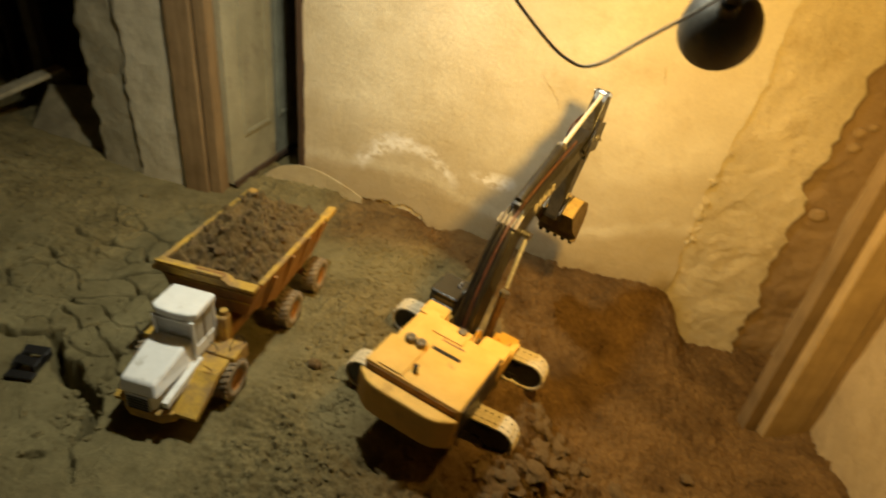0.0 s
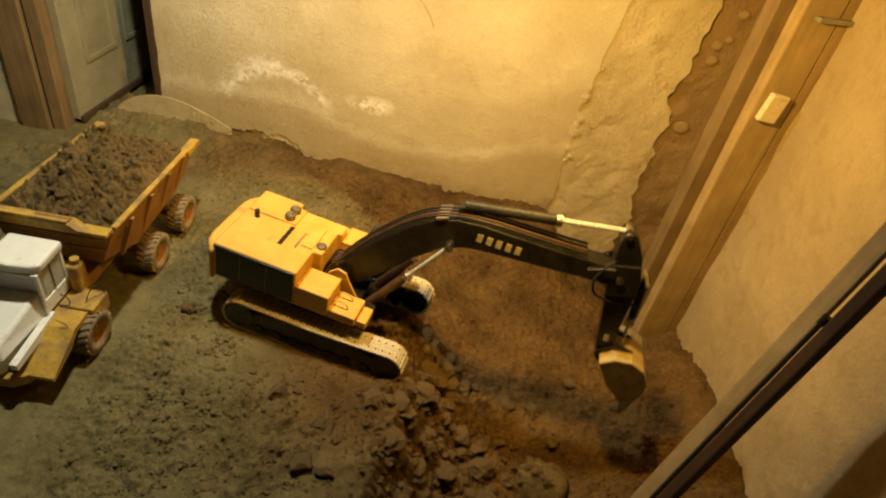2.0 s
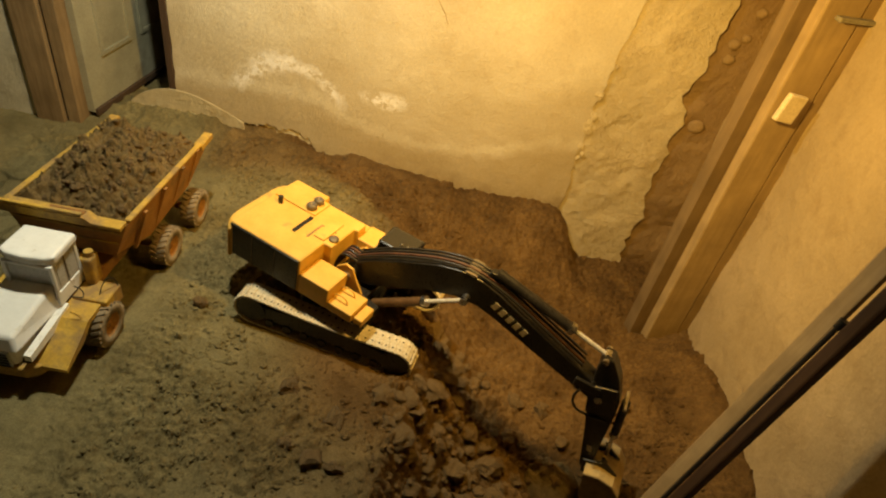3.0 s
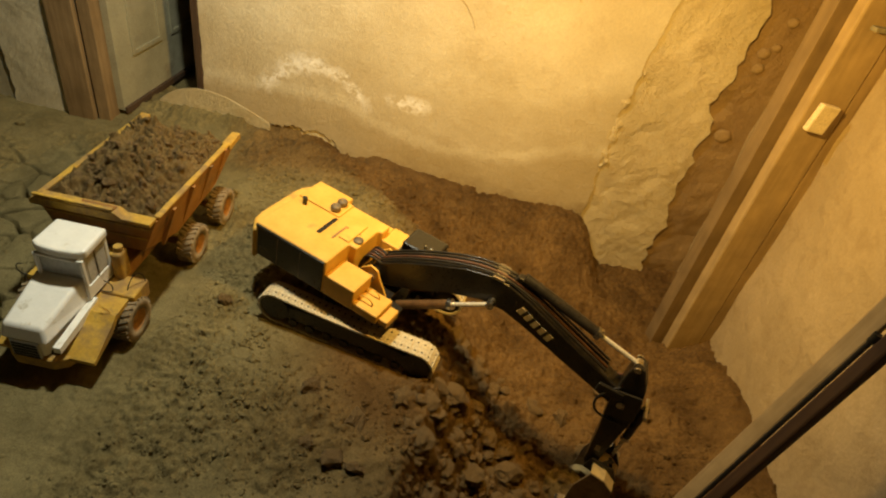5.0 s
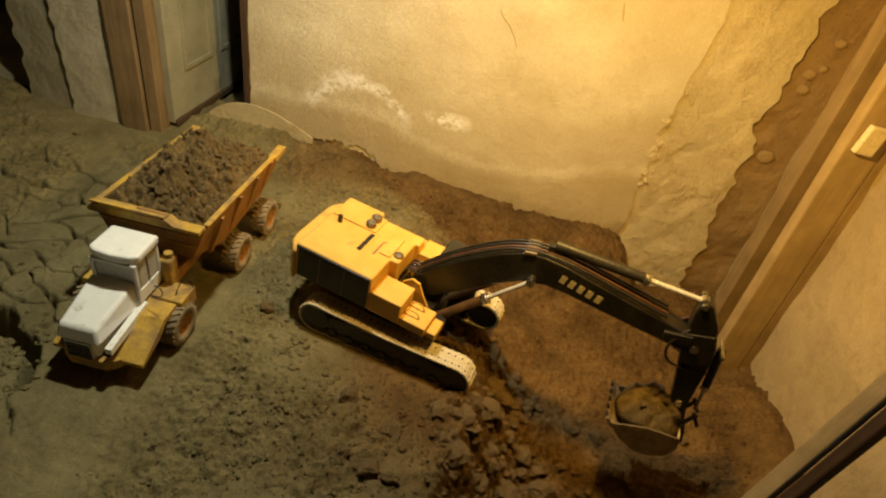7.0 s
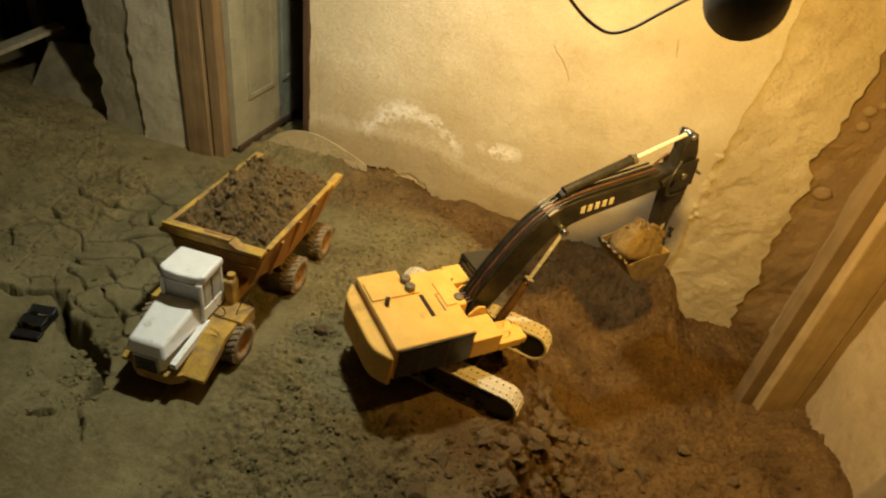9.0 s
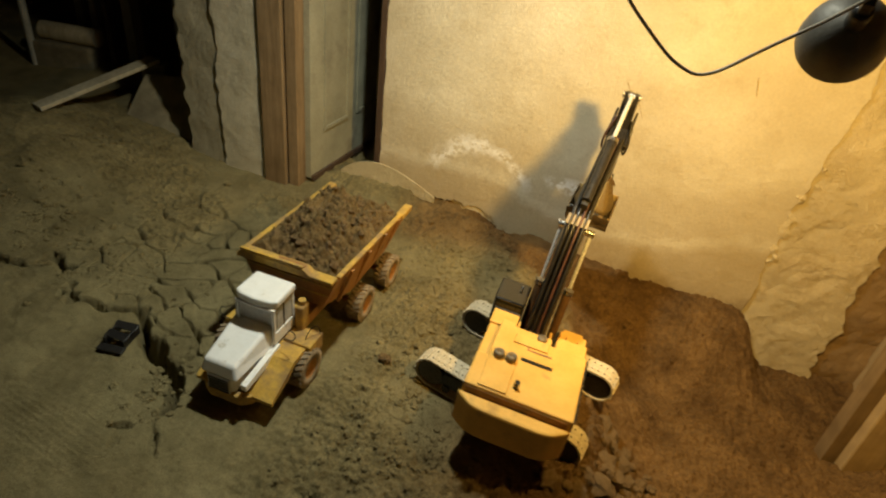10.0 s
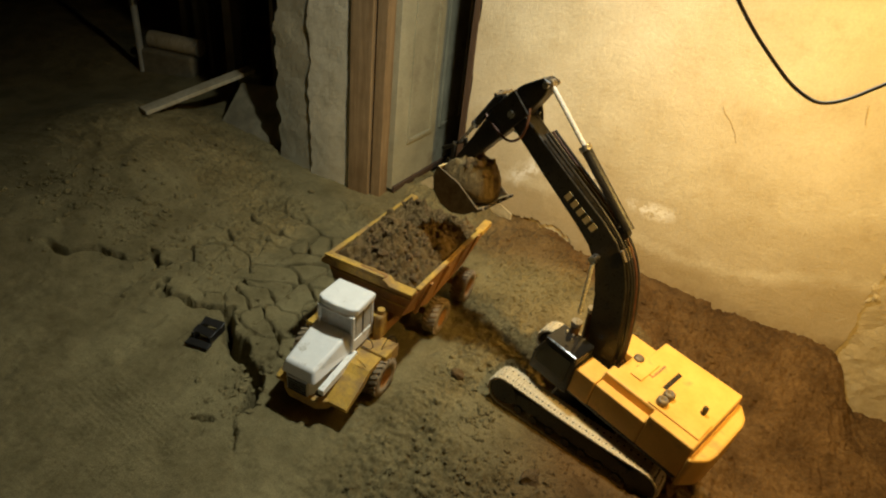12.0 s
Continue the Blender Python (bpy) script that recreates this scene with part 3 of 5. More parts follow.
def beam_frame():
    """The post in the corner, the dark rail and the pale block on the side wall."""
    post = holder("timber_post", pose(1.225, 2.03, -0.75, 0, 0, 13), "pale rough timber post standing in the pit by the side wall", "post")
    part("shaft", boxed((-0.075, -0.05, 0), (0.075, 0.05, 2.95), 0.008), STRIP_WOOD, post)
    part("side_board", boxed((0, -0.012, 0), (0.135, 0.03, 2.95), 0.004, pose(0.077, -0.034, 0, 0, 0, -9)), BEAM_WOOD, post)
    # a duller, browner board covers part of the post's left flank
    part("flank_board", boxed((-0.135, -0.008, 0), (-0.0755, 0.055, 2.95), 0.003), DULL_BOARD, post, "dull brown flank board")
    part("plate", boxed((-0.02, -0.075, 1.845), (0.14, -0.01, 1.86), 0.003), GREY_WOOD, post)
    part("block", boxed((-0.045, -0.075, 0), (0.030, -0.051, 0.10), 0.006, pose(-0.01, 0, 1.50, 0, 8, 0)), PALE, post, "pale wooden block nailed on")
    rail = holder("upright_rail", Matrix.Translation((0.962, 1.04, 0.40)) @ pose(0, 0, 0, 0, 7, 0) @ pose(0, 0, -1.0, 0, 0, -72), "leaning dark timber upright with an ochre edge strip and thin rod", "post")
    part("strip", boxed((0.0, 0.0, 0), (0.046, 0.02, 2.6), 0.004), STRIP_WOOD, rail, "ochre edge strip")
    part("rail", boxed((0.060, -0.004, 0), (0.094, 0.035, 2.6), 0.006), RAIL_WOOD, rail, "dark stained timber")
    part("rod", rodded((0.0525, 0.0, 0.25), (0.0525, 0.0, 1.30), 0.006), PLASTIC, rail, "thin black rod")
    part("rod_knob", rodded((0.0525, 0.0, 1.30), (0.0525, 0.0, 1.325), 0.010), PLASTIC, rail)


beam_frame()


def door_side():
    post = holder("door_post", pose(-1.60, 2.37, -0.08), "brown stained wooden door post with a dark split", "door post")
    part("jamb", boxed((-0.085, -0.045, 0), (0.035, 0.05, 2.25), 0.004), POST_WOOD, post)
    part("stop", boxed((0.045, -0.03, 0), (0.10, 0.05, 2.25), 0.004), POST_WOOD, post)
    frame_ob = holder("door_frame", pose(-1.185, 2.60, -0.05), "dark wooden frame at the end of the plaster wall", "door frame")
    part("upright", boxed((-0.012, -0.02, 0), (0.018, 0.22, 2.25), 0.003), STUD_WOOD, frame_ob)
    d = holder("door_1", pose(-1.485, 2.41, 0.02, 0, 0, 84), "grey painted panel door standing open", "door")
    d["kind"] = "structure"
    w, h, th = 0.76, 1.98, 0.036
    part("leaf", boxed((0, -th / 2, 0.012), (w, th / 2, h), 0.002), DOOR_PAINT, d)
    for x0, x1 in ((0.11, 0.34), (0.42, 0.65)):
        for z0, z1 in ((0.24, 0.98), (1.12, 1.8)):
            for s in (-1, 1):
                bm = bmesh.new()
                y0, y1 = s * th / 2, s * (th / 2 + 0.009)
                for lo, hi in (((x0, y0, z0), (x1, y1, z0 + 0.018)), ((x0, y0, z1 - 0.018), (x1, y1, z1)), ((x0, y0, z0 + 0.018), (x0 + 0.018, y1, z1 - 0.018)), ((x1 - 0.018, y0, z0 + 0.018), (x1, y1, z1 - 0.018))):
                    block(bm, [min(a, b) for a, b in zip(lo, hi)], [max(a, b) for a, b in zip(lo, hi)])
                part("moulding", bm, DOOR_PAINT, d)
    part("weather_bar", boxed((0.0, -th / 2 - 0.016, 0.0), (0.56, -th / 2 - 0.001, 0.03), 0.003), STUD_WOOD, d, "dark bar along the door's foot")


door_side()


# ---- lamp ----
def work_lamp():
    turn = LAMP_AXIS.to_track_quat("-Z", "Y").to_matrix().to_4x4() @ Matrix.Diagonal((0.70, 0.70, 0.70, 1))
    lamp = holder("clamp_lamp", Matrix.Translation(LAMP) @ turn, "dark metal dome work lamp hanging on its cord, lit", "lamp")
    outer = [(0.022, 0.118), (0.034, 0.112), (0.060, 0.098), (0.086, 0.068), (0.101, 0.028), (0.107, -0.02), (0.108, -0.03)]
    inner = [(r - 0.003, z - 0.003) for r, z in reversed(outer)]
    part("shade", lathe(outer + inner), LAMP_METAL, lamp, "dark domed shade", True)
    part("socket", lathe([(0.0, 0.20), (0.021, 0.198), (0.024, 0.18), (0.024, 0.118), (0.017, 0.075), (0.0, 0.074)]), PLASTIC, lamp, "black socket", True)
    bracket = bmesh.new()
    block(bracket, (-0.012, -0.012, 0.19), (0.012, 0.012, 0.26), 0.003)
    part("clamp", bracket, PLASTIC, lamp)
    top = (Matrix.Translation(LAMP) @ turn).inverted() @ Vector((LAMP.x + 0.02, LAMP.y - 0.16, 2.21))
    tube("cord", [(0, 0, 0.25), (0, 0, 0.36), tuple(top * 0.6 + Vector((0, 0, 0.10))), tuple(top)], 0.005, PLASTIC, lamp, "black cord up to the ceiling")
    tube("lamp_cable", [(-0.62, 1.02, 2.2), (-0.24, 1.02, 1.545), (-0.108, 1.02, 1.386), (-0.034, 1.02, 1.320), (0.010, 1.02, 1.287), (0.061, 1.02, 1.272), (0.135, 1.02, 1.340), (0.230, 1.02, 1.416), (0.392, 1.04, 1.588), (0.55, 1.08, 2.2)], 0.003, CABLE)
    tagged(bpy.data.objects["lamp_cable"], "thin grey cable hanging in a loop from the ceiling", "cable")


work_lamp()


# ---- dump truck ----
def wheel(parent, x, y, r, w, side):
    hub = holder("wheel", pose(x, y, r, 0, 90 * side, 0), "", "")
    hub.parent = parent
    prof = [(r * 0.56, -w / 2), (r * 0.86, -w / 2), (r * 0.95, -w * 0.40), (r * 0.965, -w * 0.2), (r * 0.965, w * 0.2), (r * 0.95, w * 0.40), (r * 0.86, w / 2), (r * 0.56, w / 2), (r * 0.54, 0), (r * 0.56, -w / 2)]
    part("tyre", lathe(prof, 32), RUBBER, hub, "dusty lugged tyre", True)
    lug = bmesh.new()
    for k in range(22):
        for s in (-1, 1):
            a = 2 * math.pi * (k + 0.25 * s) / 22
            m = pose(0, 0, 0, 0, 0, math.degrees(a)) @ pose(r * 0.965, 0, s * w * 0.24, s * 24, 0, 0)
            block(lug, (-0.006, -0.004, -w * 0.22), (0.004, 0.004, w * 0.22), 0, m)
    part("tread", lug, RUBBER, hub)
    part("rim", lathe([(r * 0.56, w * 0.42), (r * 0.5, w * 0.40), (r * 0.44, w * 0.18), (r * 0.2, w * 0.14), (r * 0.18, w * 0.26), (0.0, w * 0.26)], 24), RUSTY, hub, "muddy orange rim", True)
    return hub


def dump_truck():
    t = holder("dump_truck", pose(-0.945, 1.43, 0.0, 0, 0, -1.5), "dusty yellow toy dump truck with white cab, loaded with soil", "truck")
    # front half: y from -0.44 to -0.14
    part("hood", plan([(-0.090, -0.25), (-0.086, -0.415), (-0.072, -0.447), (0.020, -0.447), (0.036, -0.415), (0.046, -0.25)], 0.085, 0.160, 0.008), WHITE, t, "white engine hood")
    top = bmesh.new()
    vs = [top.verts.new(c) for c in ((-0.098, -0.262, 0.150), (0.056, -0.262, 0.150), (0.040, -0.452, 0.140), (-0.092, -0.452, 0.140), (-0.092, -0.262, 0.228), (0.044, -0.262, 0.228), (0.026, -0.436, 0.186), (-0.082, -0.436, 0.186))]
    for f in ((0, 1, 2, 3), (4, 5, 6, 7), (0, 1, 5, 4), (1, 2, 6, 5), (2, 3, 7, 6), (3, 0, 4, 7)):
        top.faces.new([vs[k] for k in f])
    bmesh.ops.bevel(top, geom=list(top.edges), offset=0.009, segments=3, affect="EDGES", profile=0.5)
    part("hood_top", top, WHITE, t, "white sloping hood top")
    part("grille", boxed((-0.066, -0.452, 0.080), (0.016, -0.4465, 0.142), 0.002), GREY_PANE, t, "grey front grille")
    for k in range(5):
        part("grille_bar", boxed((-0.060, -0.4555, 0.086 + 0.011 * k), (0.010, -0.4515, 0.090 + 0.011 * k)), BLACK, t)
    part("chassis", boxed((-0.05, -0.43, 0.045), (0.05, -0.13, 0.10), 0.004), BLACK, t)
    part("bumper", plan([(-0.105, -0.35), (-0.092, -0.435), (-0.06, -0.455), (0.045, -0.455), (0.075, -0.435), (0.112, -0.35), (0.09, -0.34), (-0.09, -0.34)], 0.05, 0.085, 0.004), TRUCK_YELLOW, t, "yellow bumper")
    for s in (-1, 1):
        side = [(-0.43, 0.082), (-0.33, 0.13), (-0.305, 0.146), (-0.155, 0.152), (-0.155, 0.136), (-0.30, 0.130), (-0.335, 0.10), (-0.43, 0.070)]
        bm = slab(side, 0.056 if s > 0 else 0.096, 0.146 if s > 0 else 0.128)
        bmesh.ops.transform(bm, matrix=Matrix(((0, s, 0, 0), (1, 0, 0, 0), (0, 0, 1, 0), (0, 0, 0, 1))), verts=bm.verts)
        part("fender", bm, TRUCK_YELLOW, t, "yellow fender")
        part("step_box", boxed((s * 0.112 - 0.05, -0.235, 0.10), (s * 0.112 + 0.05, -0.15, 0.158), 0.005), TRUCK_YELLOW, t)
        mirror = [(s * 0.09, -0.27, 0.20), (s * 0.135, -0.28, 0.205), (s * 0.14, -0.28, 0.25), (s * 0.115, -0.28, 0.252)]
        tube("mirror_arm", mirror, 0.0016, BLACK, t)
        rail = [(s * 0.158, -0.16, 0.152), (s * 0.158, -0.16, 0.195), (s * 0.135, -0.19, 0.20), (s * 0.13, -0.21, 0.158)]
        tube("hand_rail", rail, 0.0016, BLACK, t)
    cab = part("cab", boxed((-0.074, -0.268, 0.15), (0.058, -0.160, 0.305), 0.008), GREY_PANE, t, "grey cab body")
    part("roof", plan([(-0.082, -0.152), (-0.084, -0.262), (-0.060, -0.276), (-0.010, -0.281), (0.044, -0.276), (0.067, -0.262), (0.065, -0.152)], 0.302, 0.330, 0.008), WHITE, cab, "white rounded cab roof, flecked with soil")
    part("door_seam", boxed((0.0598, -0.222, 0.165), (0.0612, -0.219, 0.300)), DULL_METAL, cab)
    for y0, y1 in ((-0.256, -0.226), (-0.214, -0.174)):
        part("side_window", boxed((0.0575, y0, 0.212), (0.0595, y1, 0.292), 0.0005), GREY_PANE, cab)
    part("visor", boxed((-0.070, -0.279, 0.292), (0.054, -0.266, 0.302), 0.003), WHITE, cab)
    for x in (-0.078, 0.052):
        part("pillar", boxed((x, -0.278, 0.16), (x + 0.010, -0.268, 0.302), 0.002), WHITE, cab)
        part("pillar", boxed((x, -0.172, 0.16), (x + 0.010, -0.160, 0.302), 0.002), WHITE, cab)
        part("sill", boxed((x + 0.0005, -0.268, 0.16), (x + 0.0095, -0.172, 0.205), 0.002), WHITE, cab)
    part("hood_ledge", slab([(-0.445, 0.115), (-0.445, 0.135), (-0.262, 0.158), (-0.262, 0.128)], 0.0, 0.02), WHITE, t, "white ledge along the hood", False, Matrix(((0, 1, 0, 0.050), (1, 0, 0, 0), (0, 0, 1, 0), (0, 0, 0, 1))))
    part("air_cleaner", boxed((0.070, -0.175, 0.15), (0.100, -0.128, 0.252), 0.008), TRUCK_YELLOW, t)
    part("cleaner_cap", rodded((0.085, -0.150, 0.252), (0.085, -0.150, 0.268), 0.013), TRUCK_YELLOW, t)
    part("rear_cowl", boxed((-0.085, -0.158, 0.14), (0.085, -0.125, 0.235), 0.006), TRUCK_YELLOW, t)
    # rear half
    part("frame_beam", boxed((-0.045, -0.13, 0.06), (0.045, 0.47, 0.105), 0.004), RUSTY, t, "muddy orange frame")
    for y in (0.15, 0.385):
        part("axle", rodded((-0.13, y, 0.066), (0.13, y, 0.066), 0.014), RUSTY, t)
    part("axle", rodded((-0.13, -0.235, 0.066), (0.13, -0.235, 0.066), 0.014), BLACK, t)
    # bed: an open tub with sloping sides
    th = 0.008
    secs = [(-0.085, 0.215, 0.335), (0.10, 0.145, 0.335), (0.40, 0.15, 0.315), (0.505, 0.215, 0.305)]
    bm = bmesh.new()
    rings = []
    for y, zb, zt in secs:
        w1, w0 = 0.178, 0.130
        rings.append([bm.verts.new(c) for c in ((-w1, y, zt), (-w0, y, zb), (w0, y, zb), (w1, y, zt), (w1 - th, y, zt), (w0 - th, y, zb + th), (-w0 + th, y, zb + th), (-w1 + th, y, zt))])
    for a, b in zip(rings, rings[1:]):
        for k in range(8):
            bm.faces.new((a[k], a[(k + 1) % 8], b[(k + 1) % 8], b[k]))
    bm.faces.new(rings[0])
    bm.faces.new(rings[-1])
    part("bed", bm, RUSTY, t, "dirty orange dump bed")
    front = slab([(-0.178, 0.335), (-0.130, 0.215), (0.130, 0.215), (0.178, 0.335)], -0.094, -0.0855)
    part("headboard", front, RUSTY, t)
    for s in (-1, 1):
        part("bed_rim", boxed((s * 0.176 - 0.009, -0.095, 0.3355), (s * 0.176 + 0.009, 0.42, 0.345), 0.003, pose(0, 0, 0, -2.5, 0, 0)), TRUCK_YELLOW, t, "yellow bed rim")
        part("bed_horn", boxed((s * 0.172 - 0.016, 0.42, 0.30), (s * 0.172 + 0.016, 0.515, 0.322), 0.003), TRUCK_YELLOW, t)
        for y in (0.0, 0.13, 0.26, 0.38):
            part("bed_rib", slab([(0.128, 0.17), (0.180, 0.322), (0.190, 0.322), (0.138, 0.17)], y, y + 0.014) if s > 0 else slab([(-0.128, 0.17), (-0.180, 0.322), (-0.190, 0.322), (-0.138, 0.17)], y, y + 0.014), RUSTY, t)
    part("spill_guard", slab([(-0.178, 0.337), (-0.178, 0.352), (-0.155, 0.366), (0.075, 0.366), (0.095, 0.350), (0.178, 0.350), (0.178, 0.337)], -0.125, -0.086, 0.002), TRUCK_YELLOW, t, "yellow spill guard")
    part("guard_lip", boxed((-0.165, -0.124, 0.3665), (0.070, -0.112, 0.376), 0.002), TRUCK_YELLOW, t)
    for k in range(14):
        part("grating_bar", boxed((-0.030 + 0.0075 * k, -0.112, 0.366), (-0.027 + 0.0075 * k, -0.096, 0.372)), RUSTY, t)
    part("headboard_lip", boxed((-0.160, -0.0985, 0.300), (0.160, -0.0945, 0.308), 0.001), TRUCK_YELLOW, t)
    part("headboard_lip", boxed((-0.145, -0.0985, 0.262), (0.145, -0.0945, 0.268), 0.001), TRUCK_YELLOW, t)
    for s in (-1, 1):
        for y in (-0.235, 0.15, 0.385):
            wheel(t, s * (0.152 if y > 0 else 0.140), y, 0.069, 0.058, s)
    return t


TRUCK = dump_truck()


def heap(name, nx, ny, shape, seed, label, category):
    """A heap of crumbly soil over an oblong, closed below."""
    u, v = np.meshgrid(np.linspace(0, 1, nx), np.linspace(0, 1, ny))
    x, y, z, lump = shape(u, v)
    z = z + lump * (0.026 * fbm(x, y, 16, 3, seed) + 0.026 * np.maximum(fbm(x, y, 38, 2, seed + 5), 0) + 0.020 * fbm(x, y, 90, 2, seed + 9))
    top = np.stack([x, y, z], -1).reshape(-1, 3)
    idx = np.arange(nx * ny).reshape(ny, nx)
    faces = np.stack([idx[:-1, :-1], idx[:-1, 1:], idx[1:, 1:], idx[1:, :-1]], -1).reshape(-1, 4).tolist()
    ring = [int(k) for k in list(idx[0, :]) + list(idx[1:, -1]) + list(idx[-1, -2::-1]) + list(idx[-2:0:-1, 0])]
    me = bpy.data.meshes.new(name)
    me.from_pydata(top.tolist(), [], faces + [ring[::-1]])
    me.materials.append(SOIL)
    at = me.color_attributes.new("soil", "FLOAT_COLOR", "POINT")
    at.data.foreach_set("color", np.tile(np.array([0.68, 1.0, 0, 1], np.float32), nx * ny))
    me.shade_smooth()
    return tagged(new(name, me), label, category)


def truck_load():
    def shape(u, v):
        x, y = -0.166 + 0.327 * u, -0.078 + 0.565 * v
        e = np.minimum(np.minimum(u, 1 - u) * 0.32, np.minimum(v, 1 - v) * 0.565)
        rim = np.interp(y, [-0.08, 0.10, 0.40, 0.50], [0.315, 0.318, 0.300, 0.262])
        dome = 0.062 * np.clip(e / 0.13, 0, 1) ** 0.8
        return x, y, rim + dome + 0.022 * smooth(u, 0.4, 0.1), 0.35 + np.clip(e / 0.03, 0, 1) * 1.2
    ob = heap("soil_load", 110, 170, shape, 90, "heaped dark crumbly soil filling the truck bed", "soil")
    ob.matrix_basis = TRUCK.matrix_basis.copy()


truck_load()


# ---- excavator ----
CENTRE, TRACK_TURN, TILT = Vector((-0.144, 1.477, 0.0)), -11.7, 4.0   # it stands nose down at the pit's edge
EXCAVATOR = holder("excavator", Matrix.Translation(CENTRE) @ pose(0, 0, 0, 0, TILT, TRACK_TURN), "yellow toy excavator with a long black boom on steel tracks", "excavator")
FOOT = (0.021, 0.219)                     # the boom's foot: ahead and up
BOOM_LEN, BEND = 0.849, (0.370, 0.146)
STICK_UP, STICK_DOWN = 0.146, 0.322


def track(side):
    """One crawler: a frame, rollers, and a belt of pads round two wheels."""
    t = holder("track", pose(0, side * 0.163, 0), "", "")
    t.parent = EXCAVATOR
    half, r, w = 0.245, 0.054, 0.070
    path, n = [], 58
    total = 4 * half + 2 * math.pi * r
    for k in range(n):
        s = total * k / n
        if s < 2 * half:
            path.append((-half + s, 2 * r, 0.0))
        elif s < 2 * half + math.pi * r:
            a = (s - 2 * half) / r
            path.append((half + r * math.sin(a), r + r * math.cos(a), math.degrees(a)))
        elif s < 4 * half + math.pi * r:
            path.append((half - (s - 2 * half - math.pi * r), 0.0, 180.0))
        else:
            a = (s - 4 * half - math.pi * r) / r
            path.append((-half - r * math.sin(a), r - r * math.cos(a), 180 + math.degrees(a)))
    pad = boxed((-0.0123, -w / 2, -0.003), (0.0123, w / 2, 0.003))
    block(pad, (-0.003, -w / 2, 0.003), (0.001, w / 2, 0.0065))
    for y in (-0.02, 0.012):
        block(pad, (0.004, y, 0.003), (0.008, y + 0.006, 0.005))
    mesh = finish(pad, "pad", TRACK_STEEL)
    hole_mesh = finish(rodded((-0.0065, 0, 0.003), (-0.0065, 0, 0.0036), 0.0034, seg=8), "bolt_hole", BLACK)
    for x, z, a in path:
        sag = -0.006 * math.cos(math.pi * x / (2 * half)) if a == 0.0 else 0.0
        p = new("pad", mesh)
        p.parent, p.matrix_basis = t, pose(x, 0, z + 0.004 + sag, 0, a, 0)
        for y in (-0.017, 0.017):
            q = new("bolt_hole", hole_mesh)
            q.parent, q.matrix_basis = p, pose(0, y, 0)
    part("track_frame", slab([(-0.22, 0.03), (-0.22, 0.08), (-0.1, 0.096), (0.1, 0.096), (0.22, 0.08), (0.22, 0.03)], -0.026, 0.026, 0.004), BLACK, t, "black track frame")
    for x in (-half, half):
        part("sprocket", rodded((x, -0.030, r + 0.004), (x, 0.030, r + 0.004), 0.047, seg=24), BLACK, t)
    for k in range(7):
        x = -0.18 + 0.06 * k
        part("roller", rodded((x, -0.030, 0.022), (x, 0.030, 0.022), 0.015), BLACK, t)


for s in (-1, 1):
    track(s)
part("car_body", boxed((-0.12, -0.135, 0.045), (0.12, 0.135, 0.100), 0.01), BLACK, EXCAVATOR, "black undercarriage frame")
part("slew_ring", rodded((0, 0, 0.100), (0, 0, 0.158), 0.085, seg=36), BLACK, EXCAVATOR)


